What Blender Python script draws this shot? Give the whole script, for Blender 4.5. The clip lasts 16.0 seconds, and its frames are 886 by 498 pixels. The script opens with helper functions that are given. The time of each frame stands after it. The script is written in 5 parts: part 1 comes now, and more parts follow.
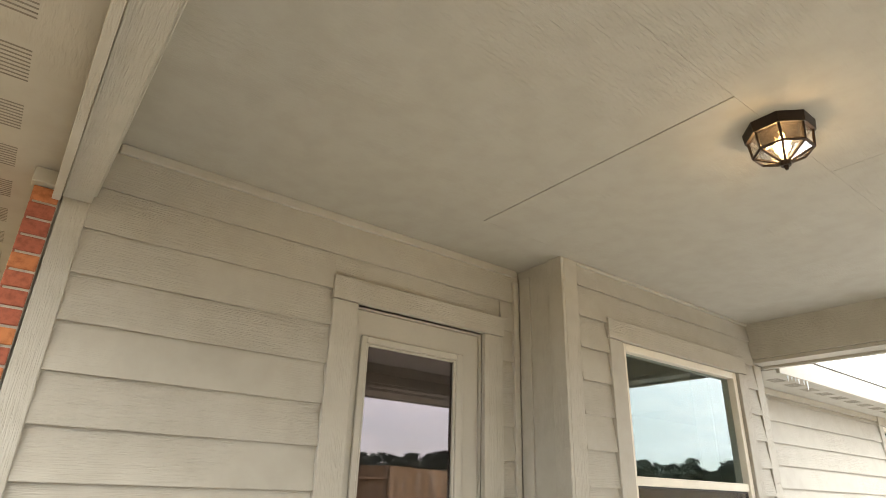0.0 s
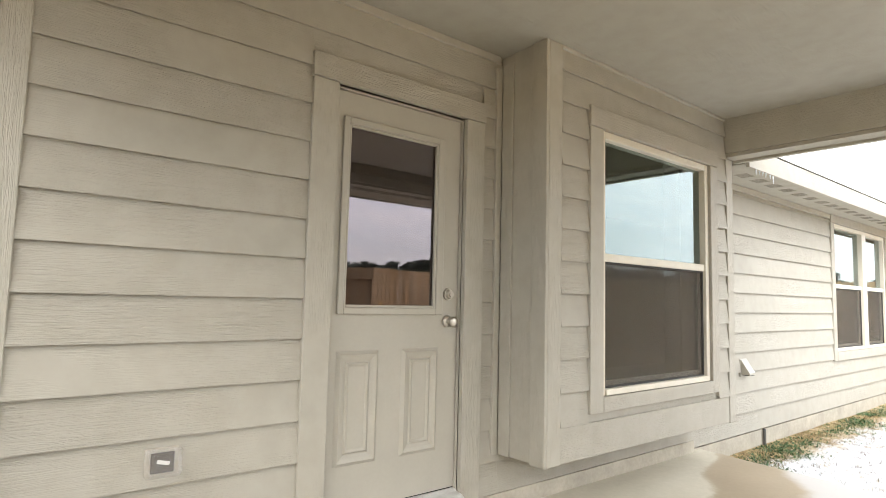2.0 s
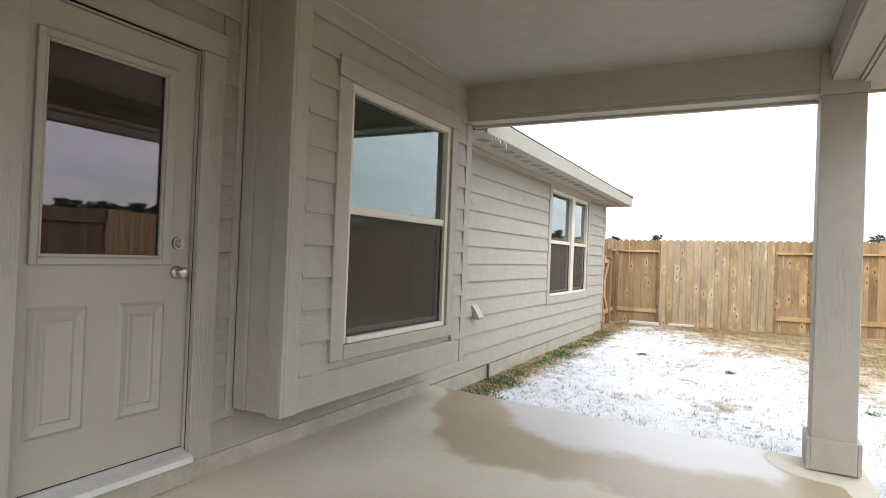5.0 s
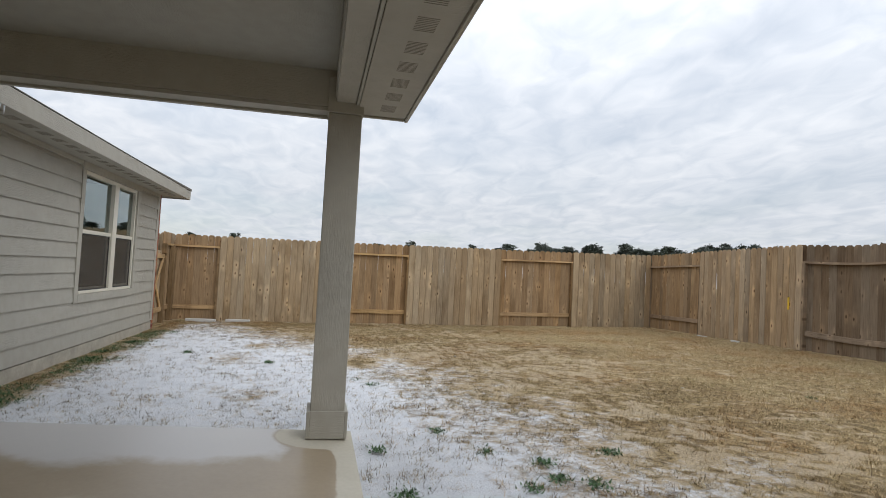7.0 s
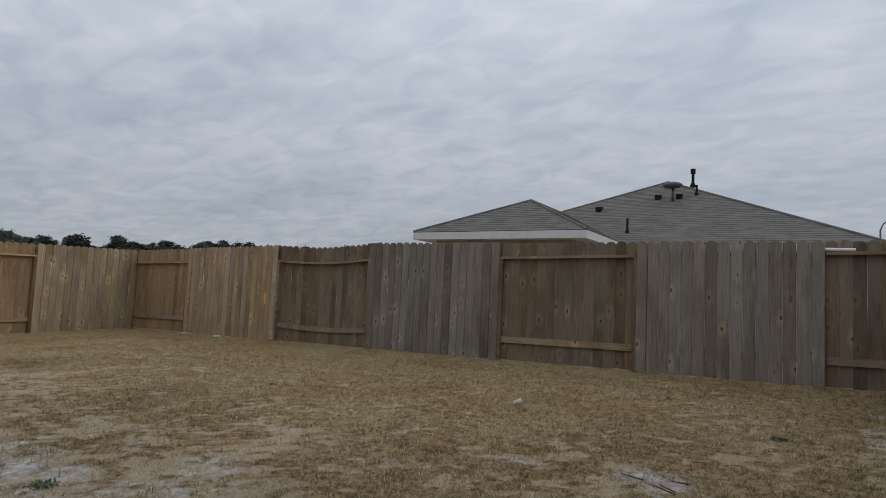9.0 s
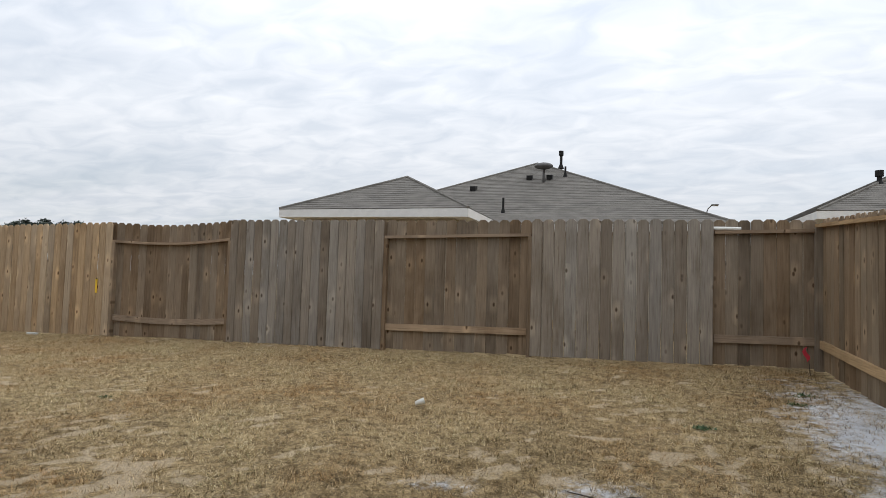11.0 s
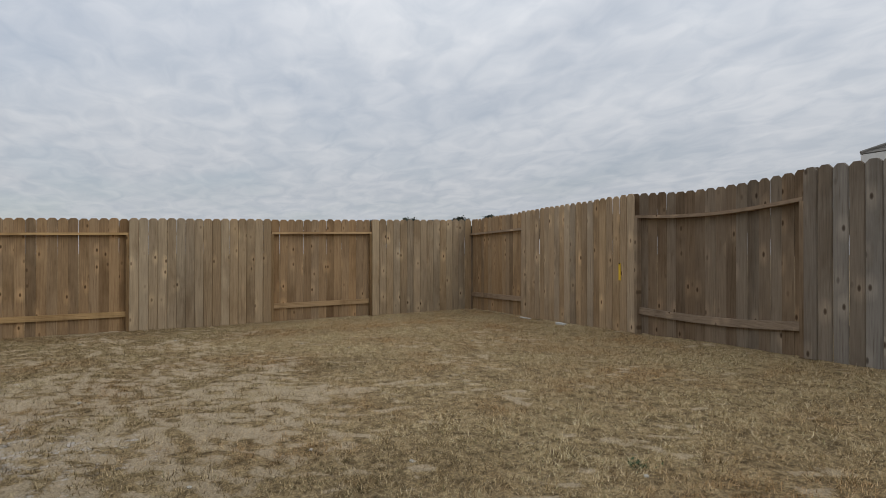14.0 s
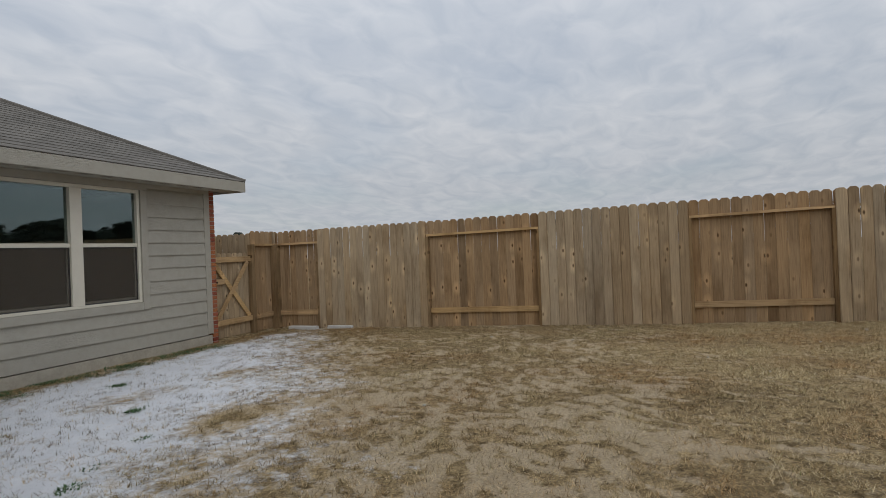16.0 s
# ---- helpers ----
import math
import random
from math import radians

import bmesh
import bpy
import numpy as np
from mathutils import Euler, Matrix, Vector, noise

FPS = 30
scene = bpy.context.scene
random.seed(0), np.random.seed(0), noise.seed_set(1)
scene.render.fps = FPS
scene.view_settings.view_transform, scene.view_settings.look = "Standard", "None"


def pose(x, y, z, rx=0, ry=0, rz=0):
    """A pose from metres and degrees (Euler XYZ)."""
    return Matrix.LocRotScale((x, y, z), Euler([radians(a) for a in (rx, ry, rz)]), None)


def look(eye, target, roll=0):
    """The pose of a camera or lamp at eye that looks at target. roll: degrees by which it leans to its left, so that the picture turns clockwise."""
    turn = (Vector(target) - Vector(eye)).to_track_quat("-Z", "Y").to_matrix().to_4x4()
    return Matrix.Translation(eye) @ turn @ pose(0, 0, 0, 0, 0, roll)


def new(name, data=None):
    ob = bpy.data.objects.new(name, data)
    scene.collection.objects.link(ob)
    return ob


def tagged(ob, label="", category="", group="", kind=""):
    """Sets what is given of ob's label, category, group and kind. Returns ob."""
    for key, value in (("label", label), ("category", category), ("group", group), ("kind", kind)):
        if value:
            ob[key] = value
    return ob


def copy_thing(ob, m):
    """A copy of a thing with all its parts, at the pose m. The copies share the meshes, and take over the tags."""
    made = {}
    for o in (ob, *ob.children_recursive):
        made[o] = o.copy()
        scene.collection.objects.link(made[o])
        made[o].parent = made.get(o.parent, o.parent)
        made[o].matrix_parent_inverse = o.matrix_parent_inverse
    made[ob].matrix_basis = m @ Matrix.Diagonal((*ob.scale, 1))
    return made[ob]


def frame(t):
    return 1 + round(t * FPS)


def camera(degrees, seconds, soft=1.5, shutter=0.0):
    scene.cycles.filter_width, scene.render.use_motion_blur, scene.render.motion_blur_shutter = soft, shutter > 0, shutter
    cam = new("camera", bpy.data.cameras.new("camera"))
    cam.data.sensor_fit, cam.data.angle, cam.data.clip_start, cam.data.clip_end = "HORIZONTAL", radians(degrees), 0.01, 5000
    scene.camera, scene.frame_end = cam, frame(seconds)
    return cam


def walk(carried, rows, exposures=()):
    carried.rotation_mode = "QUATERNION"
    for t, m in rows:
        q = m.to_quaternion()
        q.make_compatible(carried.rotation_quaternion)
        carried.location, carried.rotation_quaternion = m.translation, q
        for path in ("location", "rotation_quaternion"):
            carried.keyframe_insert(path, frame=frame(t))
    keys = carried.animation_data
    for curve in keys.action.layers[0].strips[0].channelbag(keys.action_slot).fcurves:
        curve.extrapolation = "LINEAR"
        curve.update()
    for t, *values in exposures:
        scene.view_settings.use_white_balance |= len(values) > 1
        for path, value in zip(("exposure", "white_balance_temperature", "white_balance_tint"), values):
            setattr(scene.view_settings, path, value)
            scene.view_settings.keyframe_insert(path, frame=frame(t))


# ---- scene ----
cam = camera(74.7, 16.0, 0.55)
PATH = [
    (0, (1.095, 0.521, 1.221), (2.194, 2.0, 1.999), 1.9),
    (0.5, (1.092, 0.525, 1.173), (2.254, 2.043, 1.762), 1.9),
    (1, (1.081, 0.534, 1.122), (2.304, 2.061, 1.534), 1.8),
    (1.5, (1.082, 0.539, 1.08), (2.337, 2.072, 1.352), 1.6),
    (2, (1.085, 0.541, 1.048), (2.347, 2.083, 1.219), 1.4),
    (2.5, (1.09, 0.547, 1.041), (2.357, 2.091, 1.15), 1.3),
    (3, (1.097, 0.555, 1.035), (2.381, 2.087, 1.096), 1.2),
    (5.5, (1.187, 0.398, 1.069), (3.065, 1.084, 1.1), 2.6),
    (6, (1.175, 0.319, 1.065), (3.133, 0.722, 1.107), 2.8),
    (6.5, (1.225, 0.185, 1.061), (3.224, 0.169, 1.124), 3.1),
    (7, (1.238, 0.079, 1.046), (3.192, -0.338, 1.127), 3.1),
    (7.5, (1.241, 0.027, 1.03), (3.101, -0.701, 1.129), 3.2),
    (8, (1.28, 0.013, 1.042), (2.936, -1.102, 1.161), 3.3),
    (8.5, (1.222, -0.018, 1.065), (2.575, -1.484, 1.205), 3.1),
    (9, (1.212, -0.177, 1.094), (2.248, -1.881, 1.245), 2.7),
    (9.5, (1.244, -0.329, 1.094), (2.009, -2.17, 1.245), 2.4),
    (12, (2.547, -1.289, 1.122), (3.14, -3.197, 1.21), 1.7),
    (12.5, (2.897, -1.577, 1.105), (3.887, -3.313, 1.168), 1.4),
    (13, (3.251, -1.884, 1.087), (4.637, -3.325, 1.126), 1.0),
    (13.5, (3.586, -2.281, 1.09), (5.13, -3.552, 1.116), 0.7),
    (14, (3.915, -2.717, 1.092), (5.736, -3.545, 1.104), 0.1),
    (14.5, (4.258, -3.12, 1.082), (6.194, -3.622, 1.086), -0.5),
    (15, (4.575, -3.425, 1.082), (6.57, -3.574, 1.083), -1.0),
    (15.5, (4.912, -3.619, 1.081), (6.868, -3.204, 1.084), -1.9),
    (16, (5.254, -3.785, 1.063), (7.129, -3.089, 1.072), -2.3),
]
# seconds, stops, kelvin, tint
EXPOSURES = [(0.0, 2.16, 6850, 10), (0.4, 2.38, 6700, 10), (1.0, 2.45, 6600, 10), (2.0, 1.98, 6650, 10), (3.0, 1.6, 6600, 10), (4.2, 1.15, 6450, 10), (5.5, 0.9, 6350, 10), (6.5, 0.13, 6350, 10), (7.5, -0.32, 6250, 10), (8.5, -0.76, 6080, 10), (9.0, -0.89, 6050, 10), (9.7, -0.58, 6150, 10), (12.0, 0.0, 6450, 10), (13.0, -0.34, 6380, 10), (14.5, -0.66, 6340, 10), (16.0, -0.72, 6340, 10)]
walk(cam, [(t, look(eye, target, roll)) for t, eye, target, roll in PATH], EXPOSURES)

# ---- light ----
SUN_AZ, SUN_EL = radians(238), radians(34)
world = bpy.data.worlds.new("overcast_sky")
scene.world = world
world.use_nodes = True
wn, wl = world.node_tree.nodes, world.node_tree.links
wn.clear()
w_out = wn.new("ShaderNodeOutputWorld")
w_bg = wn.new("ShaderNodeBackground")
w_bg.inputs["Strength"].default_value = 0.1
w_sky = wn.new("ShaderNodeTexSky")
w_sky.sky_type = "NISHITA"
w_sky.sun_disc = False
w_sky.sun_elevation, w_sky.sun_rotation = SUN_EL, SUN_AZ
w_co = wn.new("ShaderNodeTexCoord")
w_sep = wn.new("ShaderNodeSeparateXYZ")
wl.new(w_co.outputs["Generated"], w_sep.inputs[0])
w_zz = wn.new("ShaderNodeMath")
w_zz.operation = "MAXIMUM"
w_zz.inputs[1].default_value = 0.0
wl.new(w_sep.outputs["Z"], w_zz.inputs[0])
w_za = wn.new("ShaderNodeMath")
w_za.inputs[1].default_value = 0.16
wl.new(w_zz.outputs[0], w_za.inputs[0])
w_flat = wn.new("ShaderNodeVectorMath")
w_flat.operation = "DIVIDE"
w_comb = wn.new("ShaderNodeCombineXYZ")
for k in ("X", "Y", "Z"):
    wl.new(w_za.outputs[0], w_comb.inputs[k])
wl.new(w_co.outputs["Generated"], w_flat.inputs[0])
wl.new(w_comb.outputs[0], w_flat.inputs[1])
w_map = wn.new("ShaderNodeMapping")
w_map.inputs["Rotation"].default_value = (0, 0, radians(35))
w_map.inputs["Scale"].default_value = (1.25, 1.9, 0.0)
wl.new(w_flat.outputs[0], w_map.inputs[0])
w_n1 = wn.new("ShaderNodeTexNoise")
w_n1.inputs["Scale"].default_value = 4.0
w_n1.inputs["Detail"].default_value = 6
w_n1.inputs["Roughness"].default_value = 0.5
w_n1.inputs["Distortion"].default_value = 0.7
wl.new(w_map.outputs[0], w_n1.inputs["Vector"])
w_ramp = wn.new("ShaderNodeValToRGB")
w_ramp.color_ramp.elements[0].position, w_ramp.color_ramp.elements[0].color = 0.33, (7.0, 7.4, 7.95, 1)
w_ramp.color_ramp.elements[1].position, w_ramp.color_ramp.elements[1].color = 0.67, (8.55, 8.72, 9.0, 1)
wl.new(w_n1.outputs["Fac"], w_ramp.inputs[0])
w_n2 = wn.new("ShaderNodeTexNoise")
w_n2.inputs["Scale"].default_value = 0.7
w_n2.inputs["Detail"].default_value = 3
wl.new(w_map.outputs[0], w_n2.inputs["Vector"])
w_thick = wn.new("ShaderNodeMapRange")
w_thick.inputs["From Min"].default_value, w_thick.inputs["From Max"].default_value = 0.3, 0.55
w_thick.inputs["To Min"].default_value, w_thick.inputs["To Max"].default_value = 0.66, 0.97
wl.new(w_n2.outputs["Fac"], w_thick.inputs["Value"])
w_mix = wn.new("ShaderNodeMix")
w_mix.data_type = "RGBA"
wl.new(w_thick.outputs[0], w_mix.inputs["Factor"])
wl.new(w_sky.outputs[0], w_mix.inputs[6])
wl.new(w_ramp.outputs[0], w_mix.inputs[7])
w_grad = wn.new("ShaderNodeMapRange")
w_grad.inputs["From Min"].default_value, w_grad.inputs["From Max"].default_value = 0.1, 0.9
w_grad.inputs["To Min"].default_value, w_grad.inputs["To Max"].default_value = 1.0, 2.05
wl.new(w_zz.outputs[0], w_grad.inputs["Value"])
w_up = wn.new("ShaderNodeVectorMath")
w_up.operation = "SCALE"
wl.new(w_mix.outputs[2], w_up.inputs[0])
wl.new(w_grad.outputs[0], w_up.inputs["Scale"])
wl.new(w_up.outputs[0], w_bg.inputs["Color"])
wl.new(w_bg.outputs[0], w_out.inputs["Surface"])

sun = new("sun", bpy.data.lights.new("sun", "SUN"))
sun.data.energy, sun.data.angle, sun.data.color = 0.5, radians(35), (1.0, 0.96, 0.9)
sun.matrix_world = look((0, 0, 30), (-math.sin(SUN_AZ) * 20, -math.cos(SUN_AZ) * 20, 30 - 20 * math.tan(SUN_EL)))


# ---- materials ----
def mat(name, rough=0.7, metal=0.0, spec=0.4):
    m = bpy.data.materials.new(name)
    m.use_nodes = True
    b = m.node_tree.nodes["Principled BSDF"]
    b.inputs["Roughness"].default_value = rough
    b.inputs["Metallic"].default_value = metal
    b.inputs["Specular IOR Level"].default_value = spec
    return m, m.node_tree.nodes, m.node_tree.links, b


def noise_node(nodes, links, scale, detail=4, stretch=(1, 1, 1), rough=0.55, coord="Object", shift=None):
    co = nodes.new("ShaderNodeTexCoord")
    mp = nodes.new("ShaderNodeMapping")
    mp.inputs["Scale"].default_value = stretch
    links.new(co.outputs[coord], mp.inputs[0])
    if shift is not None:
        links.new(shift, mp.inputs["Location"])
    nz = nodes.new("ShaderNodeTexNoise")
    nz.inputs["Scale"].default_value, nz.inputs["Detail"].default_value = scale, detail
    nz.inputs["Roughness"].default_value = rough
    links.new(mp.outputs[0], nz.inputs["Vector"])
    return nz


def ramp(nodes, links, src, stops):
    r = nodes.new("ShaderNodeValToRGB")
    els = r.color_ramp.elements
    while len(els) < len(stops):
        els.new(0.5)
    for e, (pos, col) in zip(els, stops):
        e.position, e.color = pos, (*col, 1)
    links.new(src, r.inputs[0])
    return r


def span(nodes, links, src, lo, hi):
    """0 below lo, 1 above hi, smooth between."""
    r = nodes.new("ShaderNodeMapRange")
    r.interpolation_type = "SMOOTHSTEP"
    r.inputs["From Min"].default_value, r.inputs["From Max"].default_value = lo, hi
    links.new(src, r.inputs["Value"])
    return r


def mixed(nodes, links, fac, a, b, mode="MIX"):
    m = nodes.new("ShaderNodeMix")
    m.data_type, m.blend_type = "RGBA", mode
    for sock, v in ((m.inputs["Factor"], fac), (m.inputs[6], a), (m.inputs[7], b)):
        if isinstance(v, (int, float)):
            sock.default_value = v
        elif isinstance(v, tuple):
            sock.default_value = (*v, 1)
        else:
            links.new(v, sock)
    return m.outputs[2]


def bump(nodes, links, bsdf, height, strength, dist):
    b = nodes.new("ShaderNodeBump")
    b.inputs["Strength"].default_value, b.inputs["Distance"].default_value = strength, dist
    links.new(height, b.inputs["Height"])
    links.new(b.outputs[0], bsdf.inputs["Normal"])


def random_shift(nodes, links, size=20.0):
    info = nodes.new("ShaderNodeObjectInfo")
    mul = nodes.new("ShaderNodeMath")
    mul.operation = "MULTIPLY"
    mul.inputs[1].default_value = size
    links.new(info.outputs["Random"], mul.inputs[0])
    comb = nodes.new("ShaderNodeCombineXYZ")
    for k in ("X", "Y", "Z"):
        links.new(mul.outputs[0], comb.inputs[k])
    return info.outputs["Random"], comb.outputs[0]


def painted_board(name, base, grain=(1.5, 30, 30), rough=0.62, depth=0.0017, blotch=0.9):
    """Painted fibre-cement with pressed wood grain running along one axis."""
    m, n, l, b = mat(name, rough)
    rnd, shift = random_shift(n, l)
    g = noise_node(n, l, 2.2, 5, grain, 0.6, shift=shift)
    wv = n.new("ShaderNodeMath")
    wv.operation = "SINE"
    ml = n.new("ShaderNodeMath")
    ml.operation = "MULTIPLY"
    ml.inputs[1].default_value = 34
    l.new(g.outputs["Fac"], ml.inputs[0])
    l.new(ml.outputs[0], wv.inputs[0])
    patch = noise_node(n, l, 1.3, 3, shift=shift)
    dirt = noise_node(n, l, 9, 5, shift=shift)
    dark = tuple(c * blotch for c in base)
    light = tuple(min(1, c * 1.05) for c in base)
    c1 = ramp(n, l, patch.outputs["Fac"], [(0.3, dark), (0.7, light)])
    c2 = ramp(n, l, dirt.outputs["Fac"], [(0.35, (0.9, 0.89, 0.87)), (0.6, (1, 1, 1))])
    l.new(mixed(n, l, 0.6, c1.outputs[0], c2.outputs[0], "MULTIPLY"), b.inputs["Base Color"])
    msk = ramp(n, l, patch.outputs["Fac"], [(0.42, (0, 0, 0)), (0.62, (1, 1, 1))])
    hh = n.new("ShaderNodeMath")
    hh.operation = "MULTIPLY"
    l.new(wv.outputs[0], hh.inputs[0])
    l.new(msk.outputs[0], hh.inputs[1])
    bump(n, l, b, hh.outputs[0], 0.7, depth)
    return m


PAINT = (0.402, 0.380, 0.322)
M_SIDING = painted_board("siding_paint", PAINT)
M_TRIM = painted_board("trim_paint_upright", tuple(c * 1.03 for c in PAINT), (30, 30, 1.5))
M_TRIMX = painted_board("trim_paint_level", tuple(c * 1.03 for c in PAINT), (1.5, 30, 30))
M_TRIMY = painted_board("trim_paint_level_y", tuple(c * 1.03 for c in PAINT), (30, 1.5, 30))
# same paint as the walls, darkened for the shade under the patio roof
M_CEIL_SHADED = painted_board("ceiling_paint_shaded", tuple(c * 0.88 for c in PAINT), (2.0, 14, 14), 0.7, 0.0012, 0.965)
M_SOFFIT = painted_board("soffit_paint", tuple(c * 1.0 for c in PAINT), (10, 2, 10), 0.7, 0.0008)


def plain(name, col, rough=0.6, metal=0.0, vary=0.08, scale=6.0, bumpy=0.0, spec=0.4):
    m, n, l, b = mat(name, rough, metal, spec)
    a = noise_node(n, l, scale, 5)
    f = noise_node(n, l, scale * 8, 4)
    lo, hi = tuple(c * (1 - vary) for c in col), tuple(min(1, c * (1 + vary)) for c in col)
    c1 = ramp(n, l, a.outputs["Fac"], [(0.3, lo), (0.7, hi)])
    c2 = ramp(n, l, f.outputs["Fac"], [(0.3, tuple([1 - vary] * 3)), (0.7, (1, 1, 1))])
    l.new(mixed(n, l, 0.7, c1.outputs[0], c2.outputs[0], "MULTIPLY"), b.inputs["Base Color"])
    if bumpy:
        bump(n, l, b, f.outputs["Fac"], 0.5, bumpy)
    return m


M_DOOR = plain("door_paint", tuple(c * 0.96 for c in PAINT), 0.42, vary=0.03)
M_VINYL = plain("window_vinyl", (0.66, 0.62, 0.52), 0.4, vary=0.03)
M_SCREEN = plain("insect_screen", (0.045, 0.043, 0.04), 0.8, vary=0.2, scale=3)
M_METAL = plain("satin_nickel", (0.55, 0.52, 0.47), 0.28, 1.0, 0.05)
M_ALU = plain("threshold_aluminium", (0.78, 0.78, 0.78), 0.4, 0.6, 0.08)
M_BRONZE = plain("dark_bronze", (0.035, 0.024, 0.018), 0.45, 0.6, 0.2)
M_BLACK = plain("black_gap", (0.012, 0.011, 0.01), 0.9)
M_SLOT = plain("vent_slot", (0.2, 0.18, 0.145), 0.9)
M_INSIDE = plain("interior_wall", (0.42, 0.38, 0.32), 0.9)
M_MORTAR = plain("mortar", (0.4, 0.36, 0.3), 0.95, vary=0.15, scale=20, bumpy=0.002)
M_FOUND = plain("foundation_concrete", (0.42, 0.385, 0.315), 0.9, vary=0.14, scale=5, bumpy=0.003)
M_WHITE = plain("white_trim", (0.7, 0.69, 0.66), 0.6, vary=0.06)
M_NWALL = plain("neighbour_wall", (0.42, 0.38, 0.31), 0.8, vary=0.08)
M_PVC = plain("white_plastic", (0.78, 0.77, 0.72), 0.4, vary=0.05)
M_YELLOW = plain("yellow_tag_plastic", (0.75, 0.48, 0.03), 0.5, vary=0.1)
M_RED = plain("red_flag_plastic", (0.6, 0.03, 0.05), 0.5, vary=0.1)
M_TWIG = plain("dead_twig", (0.06, 0.045, 0.035), 0.9, vary=0.3)
M_GREYMETAL = plain("grey_roof_metal", (0.13, 0.125, 0.12), 0.55, 0.4, 0.15)
M_WEED = plain("green_weed", (0.06, 0.125, 0.04), 0.6, vary=0.4, scale=14)
M_SPRIG = plain("dead_sprig", (0.17, 0.13, 0.075), 0.85, vary=0.4, scale=9)
# needle colour lightened to carry the haze of the distance
M_PINE_HAZED = plain("pine_foliage_hazed", (0.065, 0.08, 0.06), 0.8, vary=0.4, scale=0.4)
M_BARK = plain("pine_bark", (0.09, 0.07, 0.055), 0.9, vary=0.3)
M_ICE = plain("icicle_ice", (0.75, 0.8, 0.85), 0.15, vary=0.05)
M_DEBRIS = plain("white_board", (0.6, 0.59, 0.57), 0.7, vary=0.08)


def brick_material():
    m, n, l, b = mat("brick_face", 0.9)
    rnd, shift = random_shift(n, l)
    base = ramp(n, l, rnd, [(0.0, (0.22, 0.055, 0.035)), (0.35, (0.33, 0.10, 0.055)), (0.7, (0.42, 0.16, 0.06)), (1.0, (0.27, 0.075, 0.05))])
    s = noise_node(n, l, 45, 5, shift=shift)
    sp = ramp(n, l, s.outputs["Fac"], [(0.3, (0.6, 0.55, 0.5)), (0.55, (1, 1, 1)), (0.75, (1.15, 1.1, 1.0))])
    l.new(mixed(n, l, 0.8, base.outputs[0], sp.outputs[0], "MULTIPLY"), b.inputs["Base Color"])
    bump(n, l, b, s.outputs["Fac"], 0.6, 0.003)
    return m


M_BRICK = brick_material()


